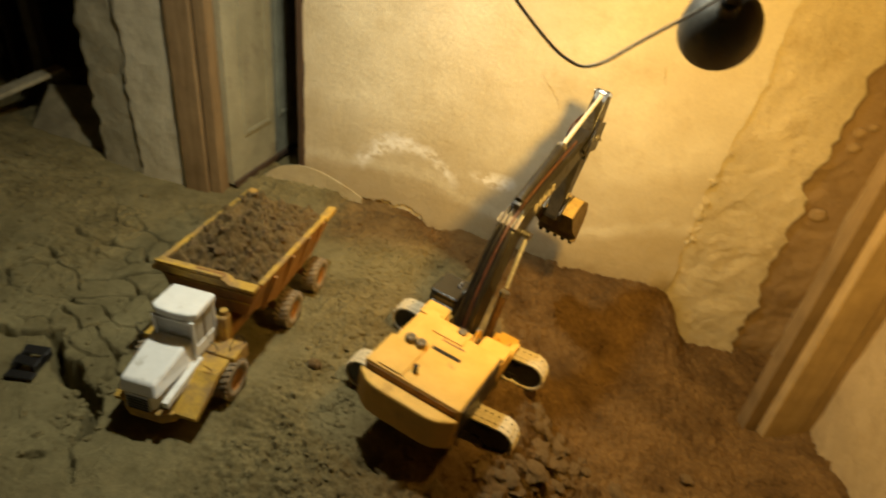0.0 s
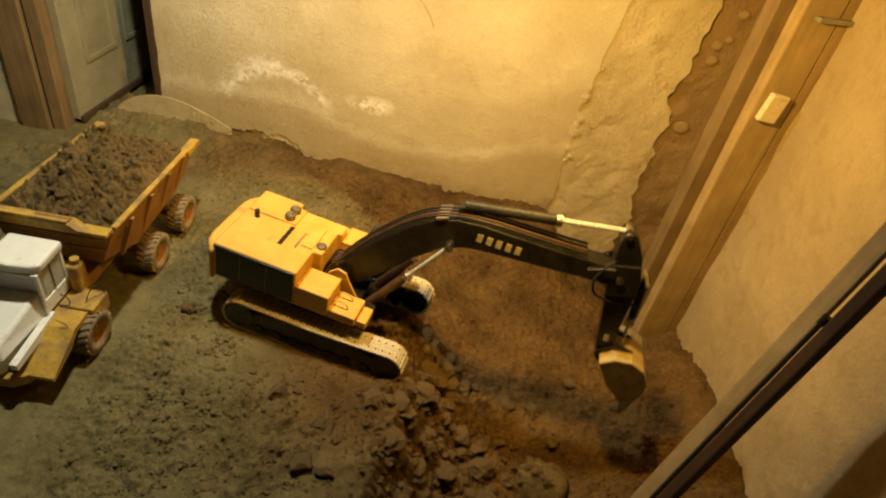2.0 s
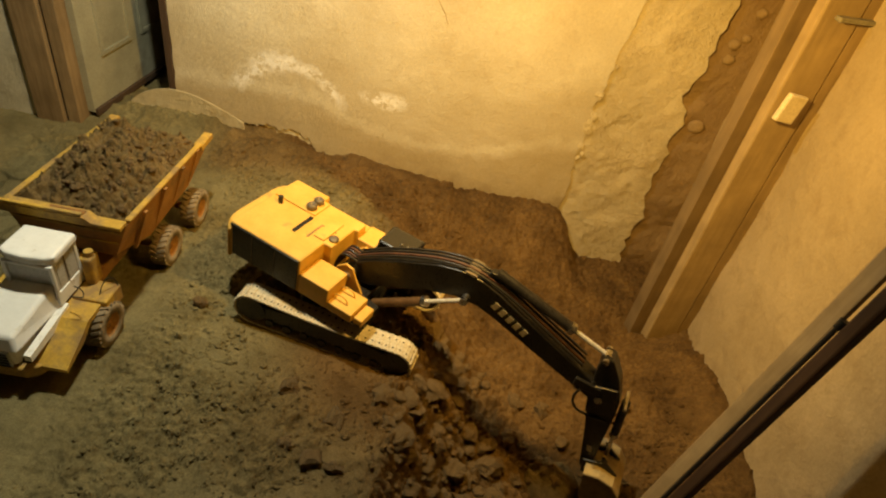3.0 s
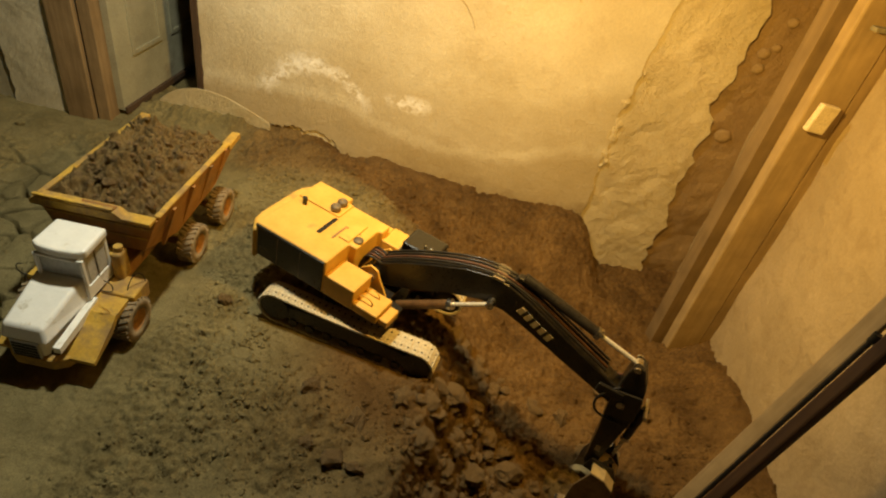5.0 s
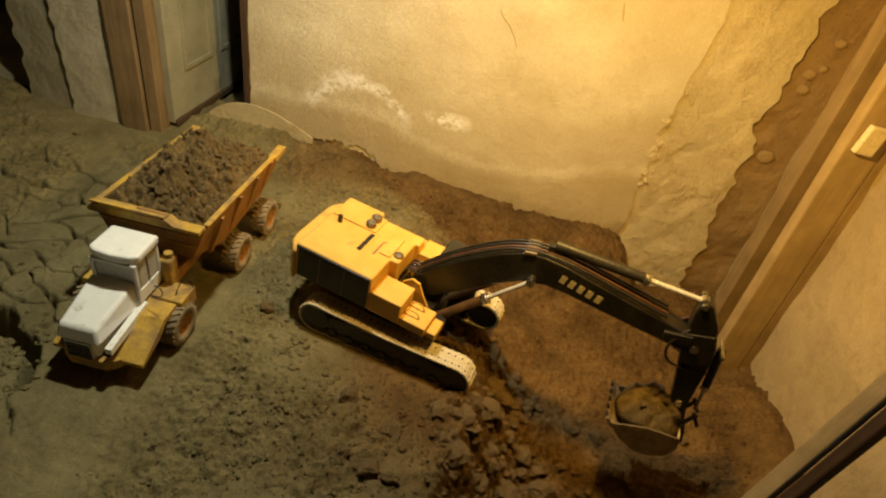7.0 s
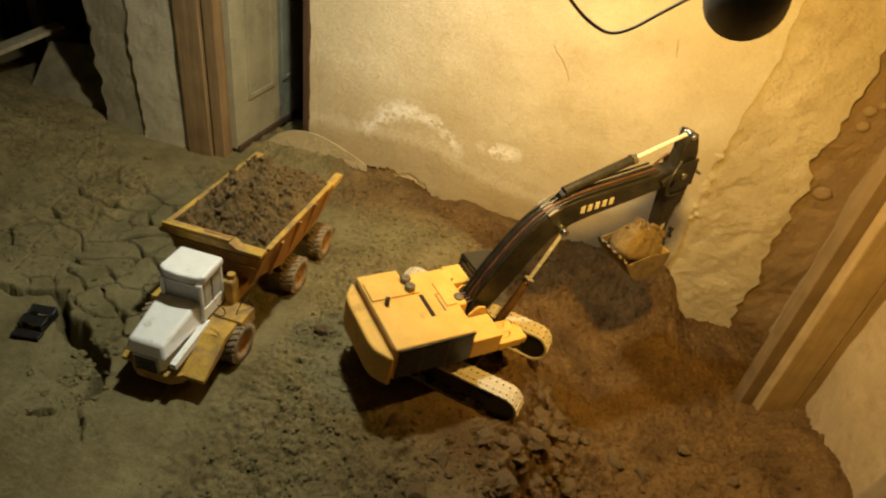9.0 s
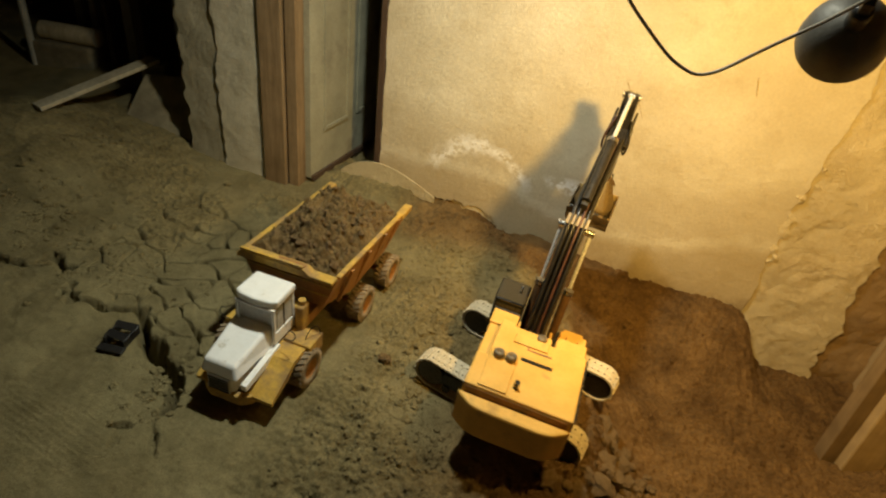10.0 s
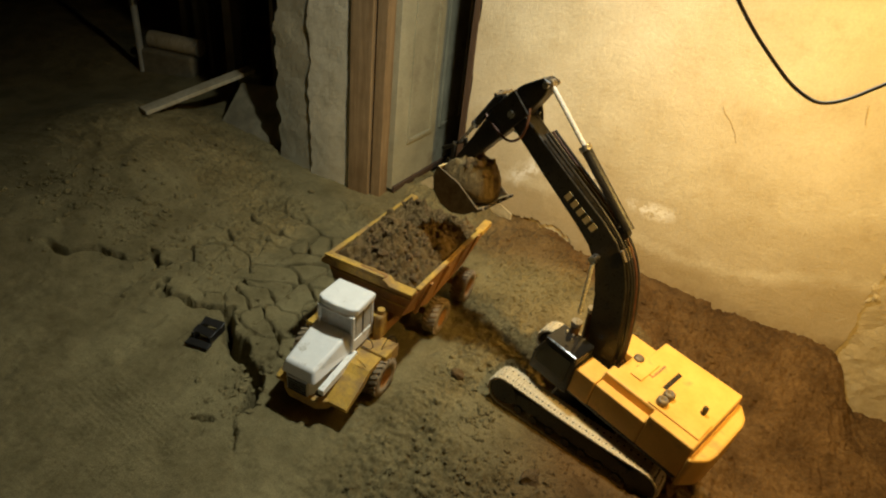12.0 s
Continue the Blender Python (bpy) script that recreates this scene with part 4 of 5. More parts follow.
def house():
    h = holder("house", pose(0, 0, 0), "", "")
    h.parent = EXCAVATOR
    part("deck", plan([(-0.34, -0.165), (0.155, -0.165), (0.155, -0.06), (0.10, -0.05), (0.10, 0.05), (0.155, 0.06), (0.155, 0.140), (-0.34, 0.140)], 0.158, 0.172, 0.003), BLACK, h, "black deck")
    part("hood", plan([(-0.345, -0.178), (-0.075, -0.178), (-0.075, -0.062), (-0.045, -0.062), (-0.045, 0.060), (-0.03, 0.060), (-0.03, 0.108), (-0.205, 0.108), (-0.205, 0.142), (-0.345, 0.142)], 0.172, 0.300, 0.005), YELLOW, h, "yellow engine hood with a flat roof")
    part("side_cover", boxed((-0.2045, 0.1085, 0.174), (-0.031, 0.144, 0.268), 0.004), YELLOW, h, "yellow side cover below the roof")
    part("side_door", boxed((-0.335, -0.182, 0.176), (-0.08, -0.176, 0.288), 0.003), BLACK, h, "black side panel")
    part("side_trim", boxed((-0.34, -0.184, 0.2885), (-0.08, -0.177, 0.297), 0.002), BLACK, h)
    part("counterweight", plan([(-0.3455, -0.180), (-0.3455, 0.150), (-0.356, 0.150), (-0.388, 0.105), (-0.395, 0.07), (-0.395, -0.10), (-0.388, -0.135), (-0.356, -0.180)], 0.150, 0.268, 0.008), YELLOW, h, "yellow rounded counterweight")
    part("groove", boxed((-0.3475, -0.165, 0.262), (-0.3440, 0.135, 0.290), 0.001), RUSTY, h, "brown groove behind the roof")
    # right side steps down to the front
    part("tank", boxed((-0.0745, -0.178, 0.172), (0.035, -0.078, 0.250), 0.004), YELLOW, h, "yellow tank box")
    part("tool_box", boxed((0.0355, -0.178, 0.172), (0.125, -0.085, 0.205), 0.004), YELLOW, h, "yellow tool box")
    part("front_step", boxed((0.1255, -0.165, 0.160), (0.158, -0.095, 0.190), 0.004), YELLOW, h)
    # left side: a low box and the cab
    part("valve_box", boxed((-0.0295, 0.060, 0.172), (0.045, 0.148, 0.272), 0.004), YELLOW, h, "yellow valve box")
    cab = part("cab", slab([(0.0455, 0.160), (0.0455, 0.300), (0.165, 0.300), (0.192, 0.235), (0.195, 0.160)], 0.058, 0.158, 0.006), BLACK, h, "black cab")
    part("roof", boxed((0.046, 0.056, 0.3005), (0.170, 0.160, 0.312), 0.008), GLOSS_BLACK, cab, "glossy black cab roof")
    part("window", slab([(0.060, 0.205), (0.060, 0.288), (0.155, 0.288), (0.178, 0.235), (0.180, 0.205)], 0.1585, 0.1605), GLOSS_BLACK, cab, "dark cab window")
    part("window", boxed((0.1935, 0.067, 0.165), (0.1965, 0.150, 0.225)), GLOSS_BLACK, cab)
    # roof fittings
    for y in (0.078, 0.040):
        part("muffler", lathe([(0.0, 0.0), (0.015, 0.0), (0.017, 0.004), (0.017, 0.016), (0.013, 0.020), (0.008, 0.020), (0.007, 0.012), (0.0, 0.012)], 18), DULL_METAL, h, "small grey round cap", True, pose(-0.205, y, 0.306))
    part("exhaust", rodded((0, 0, 0), (0, 0, 0.026), 0.008), BLACK, h, "", False, pose(-0.300, 0.000, 0.300))
    part("roof_slot", boxed((-0.186, -0.085, 0.2985), (-0.172, 0.012, 0.3014)), BLACK, h, "dark slot in the roof")
    part("roof_plate", boxed((-0.339, 0.020, 0.3005), (-0.176, 0.104, 0.306), 0.002), YELLOW, h, "raised yellow roof plate")
    part("roof_plate", boxed((-0.120, -0.058, 0.3005), (-0.080, 0.050, 0.3055), 0.002), YELLOW, h, "raised yellow roof plate")
    part("roof_recess", plan([(-0.135, -0.075), (-0.128, -0.075), (-0.128, -0.002), (-0.075, -0.002), (-0.075, 0.004), (-0.135, 0.004)], 0.2985, 0.3015), RUSTY, h)
    part("cap", lathe([(0.0, 0.0), (0.016, 0.0), (0.016, 0.006), (0.008, 0.008), (0.0, 0.008)], 18), DULL_METAL, h, "round metal cap", True, pose(-0.062, -0.030, 0.300))
    # two steel studs stand in for highlights on the glossy cab roof
    for x in (0.118, 0.140):
        part("roof_glint", lathe([(0.0, 0.0), (0.005, 0.0), (0.005, 0.006), (0.003, 0.009), (0.0, 0.009)], 12), STEEL, h, "small bright stud for a highlight on the cab roof", True, pose(x, 0.085, 0.312))
    for x in (-0.255, -0.168):
        part("panel_seam", boxed((x - 0.0012, -0.1832, 0.180), (x + 0.0012, -0.1815, 0.284)), DULL_METAL, h)
    part("wind_screen_bar", boxed((0.040, 0.058, 0.268), (0.047, 0.150, 0.276), 0.002), BLACK, h)
    for y in (-0.150, -0.110):
        tube("grab_rail", [(0.040, y, 0.206), (0.040, y, 0.228), (0.090, y, 0.228), (0.090, y, 0.206)], 0.0022, YELLOW, h)
    # boom brackets and hoses
    for y in (-0.058, 0.050):
        part("bracket", slab([(-0.035, 0.172), (-0.02, 0.235), (0.010, 0.262), (0.038, 0.255), (0.055, 0.22), (0.085, 0.172)], y, y + 0.008, 0.002), YELLOW, h, "yellow boom bracket")
    part("pivot_pin", rodded((FOOT[0], -0.066, FOOT[1]), (FOOT[0], 0.066, FOOT[1]), 0.014), STEEL, h)
    for k in range(5):
        y = -0.03 + 0.014 * k
        tube("hose", [(-0.044, y, 0.20), (-0.034, y, 0.262), (-0.005, y * 0.9, 0.272), (0.03, y * 0.8, 0.262)], 0.004, COPPER if k % 2 else BLACK, h)
    return h


HOUSE = house()


def boom():
    b = holder("boom", pose(0, 0, 0), "", "")
    b.parent = EXCAVATOR
    outline = [(-0.028, -0.012), (-0.020, 0.028), (0.06, 0.085), (0.16, 0.140), (0.26, 0.187), (0.33, 0.206), (0.40, 0.205), (0.47, 0.185), (0.62, 0.122), (0.80, 0.050), (0.872, 0.022), (0.880, -0.005), (0.866, -0.027), (0.835, -0.026), (0.64, 0.036), (0.48, 0.090), (0.41, 0.108), (0.34, 0.106), (0.25, 0.072), (0.14, 0.012), (0.05, -0.028), (-0.01, -0.034)]
    part("arm", slab(outline, -0.031, 0.031, 0.004), BLACK, b, "long black bent boom")
    part("bend_pin", rodded((BEND[0], -0.044, BEND[1] - 0.02), (BEND[0], 0.044, BEND[1] - 0.02), 0.012), STEEL, b, "bright pin")
    part("tip_pin", rodded((BOOM_LEN, -0.045, 0), (BOOM_LEN, 0.045, 0), 0.012), STEEL, b)
    part("strap", boxed((-0.018, -0.036, -0.005), (0.018, 0.036, 0.004), 0.001, pose(BEND[0] - 0.01, 0, 0.213)), DULL_METAL, b, "grey cable strap")
    for k, y in enumerate((-0.024, -0.010, 0.006, 0.022)):
        pts = [(0.0, y, 0.055), (0.06, y, 0.100), (0.16, y, 0.156), (0.27, y, 0.206), (0.36, y, 0.222), (0.46, y, 0.205), (0.62, y, 0.140), (0.76, y * 1.1, 0.085)]
        tube("boom_hose", pts, 0.0042, COPPER if k == 1 else BLACK, b)
    # the maker's lettering as plain bars, on both flanks
    for s in (-1, 1):
        for k in range(5):
            bm = boxed((-0.0085, -0.0006, -0.0135), (0.0085, 0.0006, 0.0135), 0.0, pose(0.460 + 0.0265 * k, s * 0.0318, 0.143 - 0.0113 * k, 0, 23, 0))
            part("letter_bar", bm, LETTER, b, "pale bar of lettering")
    part("cylinder_lug", slab([(0.395, 0.2045), (0.41, 0.236), (0.43, 0.236), (0.455, 0.188)], -0.012, 0.012, 0.002), BLACK, b)
    part("side_box", boxed((0.76, -0.044, 0.0), (0.84, -0.0315, 0.032), 0.003, pose(0, 0, 0.012)), BLACK, b)
    return b


BOOM = boom()


def stick():
    s = holder("stick", pose(0, 0, 0), "", "")
    s.parent = EXCAVATOR
    # x runs down the stick from the boom's tip; +z is its outer side
    outline = [(-0.160, -0.006), (-0.150, 0.022), (-0.08, 0.048), (0.0, 0.060), (0.06, 0.056), (0.20, 0.034), (0.335, 0.018), (0.340, -0.014), (0.325, -0.020), (0.16, -0.024), (0.03, -0.032), (-0.03, -0.030), (-0.12, -0.020)]
    part("arm", slab(outline, -0.026, 0.026, 0.004), BLACK, s, "black dipper stick")
    for y in (-0.040, 0.032):
        part("cheek", slab([(-0.05, -0.034), (-0.055, 0.05), (0.05, 0.056), (0.06, -0.032)], y, y + 0.008, 0.002), BLACK, s)
    part("end_pin", rodded((-STICK_UP, -0.032, 0), (-STICK_UP, 0.032, 0), 0.010), STEEL, s, "bright pin")
    part("bucket_barrel", rodded((0.015, 0, 0.078), (0.165, 0, 0.066), 0.013), BLACK, s, "black bucket cylinder")
    part("bucket_rod", rodded((0.165, 0, 0.066), (0.270, 0, 0.056), 0.006), STEEL, s, "bright cylinder rod")
    part("collar", rodded((0.160, 0, 0.0665), (0.174, 0, 0.0652), 0.015), STEEL, s)
    part("cross_bar", rodded((0.012, -0.04, 0.078), (0.012, 0.04, 0.078), 0.006), STEEL, s)
    for y in (-0.034, 0.028):
        part("link", boxed((-0.01, -0.003, -0.007), (0.068, 0.003, 0.007), 0.002, pose(0.270, y + 0.003, 0.056, 0, 36, 0)), BLACK, s)
        part("link", boxed((-0.008, -0.003, -0.006), (0.055, 0.003, 0.006), 0.002, pose(0.268, y + 0.010, 0.054, 0, -20, 0)), BLACK, s)
    part("mark", boxed((0.225, -0.0275, -0.006), (0.250, -0.0262, 0.010)), LETTER, s, "pale mark")
    for k, y in enumerate((-0.03, 0.028)):
        tube("stick_hose", [(-0.06, y, -0.02), (-0.02, y * 1.6, -0.075), (0.06, y * 1.5, -0.07), (0.09, y, 0.0), (0.10, y * 0.6, 0.06)], 0.0042, COPPER if k else BLACK, s)
    return s


STICK = stick()


def bucket():
    b = holder("bucket", pose(0, 0, 0), "", "")
    b.parent = EXCAVATOR
    # x runs from the pivot to the teeth; the shell bellies to +z
    w = 0.072
    shell = [(-0.022, 0.0), (-0.028, 0.040), (-0.012, 0.080), (0.025, 0.104), (0.070, 0.104), (0.112, 0.080), (0.150, 0.036)]
    bm = bmesh.new()
    th = 0.005
    outer = [(Vector((x, 0, z))) for x, z in shell]
    mid = Vector((0.06, 0, 0.02))
    inner = [p + (mid - p).normalized() * th for p in outer]
    rows = []
    for p in outer + inner[::-1]:
        rows.append((bm.verts.new((p.x, -w, p.z)), bm.verts.new((p.x, w, p.z))))
    for a, c in zip(rows, rows[1:] + rows[:1]):
        bm.faces.new((a[0], a[1], c[1], c[0]))
    bm.faces.new([r[0] for r in rows])
    bm.faces.new([r[1] for r in rows[::-1]])
    part("shell", bm, BUCKET_METAL, b, "worn yellow bucket shell")
    for y in (-w - 0.004, w):
        part("side_plate", slab([(-0.022, 0.0)] + shell[1:] + [(0.06, 0.004)], y, y + 0.004, 0.001), CAKED, b, "earth-caked side plate")
    part("cutting_edge", boxed((-0.012, -w - 0.004, -0.004), (0.022, w + 0.004, 0.004), 0.001, pose(0.146, 0, 0.041, 0, 48, 0)), CAKED, b, "worn earthy cutting edge")
    for k in range(5):
        part("tooth", boxed((-0.004, -0.007, -0.003), (0.016, 0.007, 0.003), 0.001, pose(0.156, -0.060 + 0.030 * k, 0.030, 0, 48, 0)), BLACK, b)
    for y in (-0.034, 0.026):
        part("ear", slab([(-0.03, -0.012), (-0.045, 0.05), (-0.012, 0.085), (0.012, 0.06), (0.018, -0.008)], y, y + 0.008, 0.002), BLACK, b, "black mounting ear")
    return b


BUCKET = bucket()
BUCKET.scale = (1.2, 1.12, 1.2)


def scooped_soil():
    def shape(u, v):
        a, c = u * 2 - 1, v * 2 - 1
        x, y = 0.056 + 0.090 * a * np.sqrt(1 - 0.42 * c * c), 0.069 * c * np.sqrt(1 - 0.42 * a * a)
        e = np.clip((1 - np.maximum(np.abs(a), np.abs(c))) / 0.6, 0, 1) ** 0.6
        return x, y, -0.090 * e, 0.12 + 0.75 * e
    ob = heap("scooped_soil", 44, 40, shape, 140, "damp lump of soil dug up by the bucket", "soil")
    me = ob.data
    for v in me.vertices:
        v.co.z += 0.030
    # the belly of the lump
    bm = bmesh.new()
    bm.from_mesh(me)
    bmesh.ops.create_uvsphere(bm, u_segments=20, v_segments=12, radius=1.0, matrix=Matrix.Translation((0.052, 0, 0.040)) @ Matrix.Diagonal((0.070, 0.066, 0.050, 1)))
    bm.to_mesh(me)
    bm.free()
    me.color_attributes["soil"].data.foreach_set("color", np.tile(np.array([0.6, 0.6, 0, 1], np.float32), len(me.vertices)))
    return ob


SCOOP = scooped_soil()
SCOOP.scale = (1.21, 1.15, 1.23)


def ram(name, barrel_len, rod_len, r, material):
    a = part("%s_barrel" % name, rodded((0, 0, 0), (0, 0, barrel_len), r), material, EXCAVATOR, "dark hydraulic cylinder")
    part("collar", rodded((0, 0, barrel_len - 0.012), (0, 0, barrel_len + 0.004), r * 1.18), STEEL, a)
    b = part("%s_rod" % name, rodded((0, 0, 0), (0, 0, -rod_len), r * 0.45), CHROME, EXCAVATOR, "bright cylinder rod")
    part("eye", rodded((0, -0.012, 0), (0, 0.012, 0), r * 0.85), STEEL, b)
    return a, b


BOOM_RAMS = [ram("boom_cylinder", 0.20, 0.20, 0.015, BRONZE) for _ in range(2)]
STICK_RAM = ram("stick_cylinder", 0.27, 0.30, 0.016, BLACK)

# seconds; the angles of house, boom in plan, boom, stick and bucket in degrees
DIG = [
    (0.0, 73, 69, 40.4, -106, -60), (0.5, 48, 46, 38.4, -92, -60), (1.0, 27, 28, 29.6, -93, -60), (1.5, 7, 11.5, 22.2, -86, -60), (2.0, -13, -9, 17.9, -81.4, -62),
    (2.5, -24, -19.5, 7.3, -80.7, -72), (3.0, -24.5, -19.5, -5.4, -79.6, -85), (3.5, -24, -18.8, -8.0, -80, -95), (4.2, -23.2, -18, -8.2, -84, -104), (5.0, -22.8, -17.4, -6.8, -89, -112), (5.5, -22.8, -17.6, -6.2, -90.4, -120),
    (6.0, -22.5, -17.7, -3.1, -88.2, -136), (6.5, -21.5, -17.2, 3.9, -82.2, -160), (7.0, -15, -11, 9.6, -79.5, -180), (7.5, -4, -0.5, 15.5, -80, -184), (8.2, 16, 17, 24, -83, -186), (9.0, 41, 41, 30.6, -82, -188),
    (9.5, 65, 64, 32.4, -88, -188), (10.0, 90, 85.5, 38.5, -74, -188), (10.5, 113, 106, 45, -56, -186), (11.0, 134, 128, 51, -50, -184), (11.5, 150, 150, 54.5, -50, -178), (12.0, 159, 163.5, 54.6, -51.6, -168),
]


def glide(t, column):
    """The angle at t: a smooth curve through the rows."""
    ts = [r[0] for r in DIG]
    vs = [r[column] for r in DIG]
    k = max(0, min(len(ts) - 2, int(np.searchsorted(ts, t, "right")) - 1))

    def slope(i):
        a, b = max(i - 1, 0), min(i + 1, len(ts) - 1)
        return (vs[b] - vs[a]) / (ts[b] - ts[a])
    d = ts[k + 1] - ts[k]
    s = (t - ts[k]) / d
    return (2 * s ** 3 - 3 * s * s + 1) * vs[k] + (s ** 3 - 2 * s * s + s) * d * slope(k) + (3 * s * s - 2 * s ** 3) * vs[k + 1] + (s ** 3 - s * s) * d * slope(k + 1)


def aim(a, b):
    """A pose at a whose z axis points to b, in the swing plane."""
    d = (b - a).normalized()
    side = Vector((0, 1, 0))
    x = side.cross(d)
    return Matrix(((x.x, 0, d.x, a.x), (x.y, 1, d.y, a.y), (x.z, 0, d.z, a.z), (0, 0, 0, 1)))


def joints(t):
    turned = pose(0, 0, 0, 0, 0, glide(t, 1) - TRACK_TURN)
    swing = pose(0, 0, 0, 0, 0, glide(t, 2) - TRACK_TURN)
    lean = TILT * math.cos(radians(glide(t, 2) - TRACK_TURN))
    boom_m = pose(FOOT[0], 0, FOOT[1], 0, -glide(t, 3) - lean, 0)
    tip = boom_m @ Vector((BOOM_LEN, 0, 0))
    stick_m = Matrix.Translation(tip) @ pose(0, 0, 0, 0, -glide(t, 4) - lean, 0)
    pivot = stick_m @ Vector((STICK_DOWN, 0, 0))
    bucket_m = Matrix.Translation(pivot) @ pose(0, 0, 0, 0, -glide(t, 5) - lean, 0)
    return swing, boom_m, stick_m, bucket_m, turned


def motions():
    times = [k * 0.1 for k in range(121)]
    rows = {key: [] for key in ("house", "boom", "stick", "bucket", "soil", "a0", "b0", "a1", "b1", "a2", "b2")}
    world_m = EXCAVATOR.matrix_basis
    dug = 6.3
    for t in times:
        swing, boom_m, stick_m, bucket_m, turned = joints(t)
        rows["house"].append((t, turned))
        rows["boom"].append((t, swing @ boom_m))
        rows["stick"].append((t, swing @ stick_m))
        rows["bucket"].append((t, swing @ bucket_m))
        held = joints(max(t, dug))
        sunk = 0.30 * (1 - float(smooth(np.array(t), 5.4, 6.4)))
        rows["soil"].append((t, Matrix.Translation((0, 0, -sunk)) @ world_m @ held[0] @ held[3]))
        pin = boom_m @ Vector((BEND[0], 0, BEND[1] - 0.02))
        for k, y in enumerate((-0.050, 0.050)):
            low, high = Vector((0.118, y, 0.150)), Vector((pin.x, y, pin.z))
            rows["a%d" % k].append((t, swing @ aim(low, high)))
            m = aim(low, high)
            m.translation = high
            rows["b%d" % k].append((t, swing @ m))
        low, high = boom_m @ Vector((0.425, 0, 0.236)), stick_m @ Vector((-STICK_UP, 0, 0))
        m = aim(low, high)
        rows["a2"].append((t, swing @ m))
        m = m.copy()
        m.translation = high
        rows["b2"].append((t, swing @ m))
    for ob, key in ((HOUSE, "house"), (BOOM, "boom"), (STICK, "stick"), (BUCKET, "bucket"), (SCOOP, "soil"), (BOOM_RAMS[0][0], "a0"), (BOOM_RAMS[0][1], "b0"),
                    (BOOM_RAMS[1][0], "a1"), (BOOM_RAMS[1][1], "b1"), (STICK_RAM[0], "a2"), (STICK_RAM[1], "b2")):
        walk(ob, rows[key])


# ---- loose things ----
def rock_mesh(name, seed, material):
    rng = random.Random(seed)
    bm = bmesh.new()
    bmesh.ops.create_icosphere(bm, subdivisions=2, radius=1.0)
    o = Vector((rng.random() * 50, rng.random() * 50, rng.random() * 50))
    for v in bm.verts:
        n = noise.noise(v.co * 1.1 + o) * 0.5 + noise.noise(v.co * 2.7 + o) * 0.42 + noise.noise(v.co * 6 + o) * 0.16
        v.co *= 1 + n
        v.co.z *= 0.72
    me = finish(bm, name, material, False)
    return me


CLOD = surface("clod_earth", (0.15, 0.094, 0.037), (0.29, 0.192, 0.083), 22, 0.95, bump=0.8, fine=160)



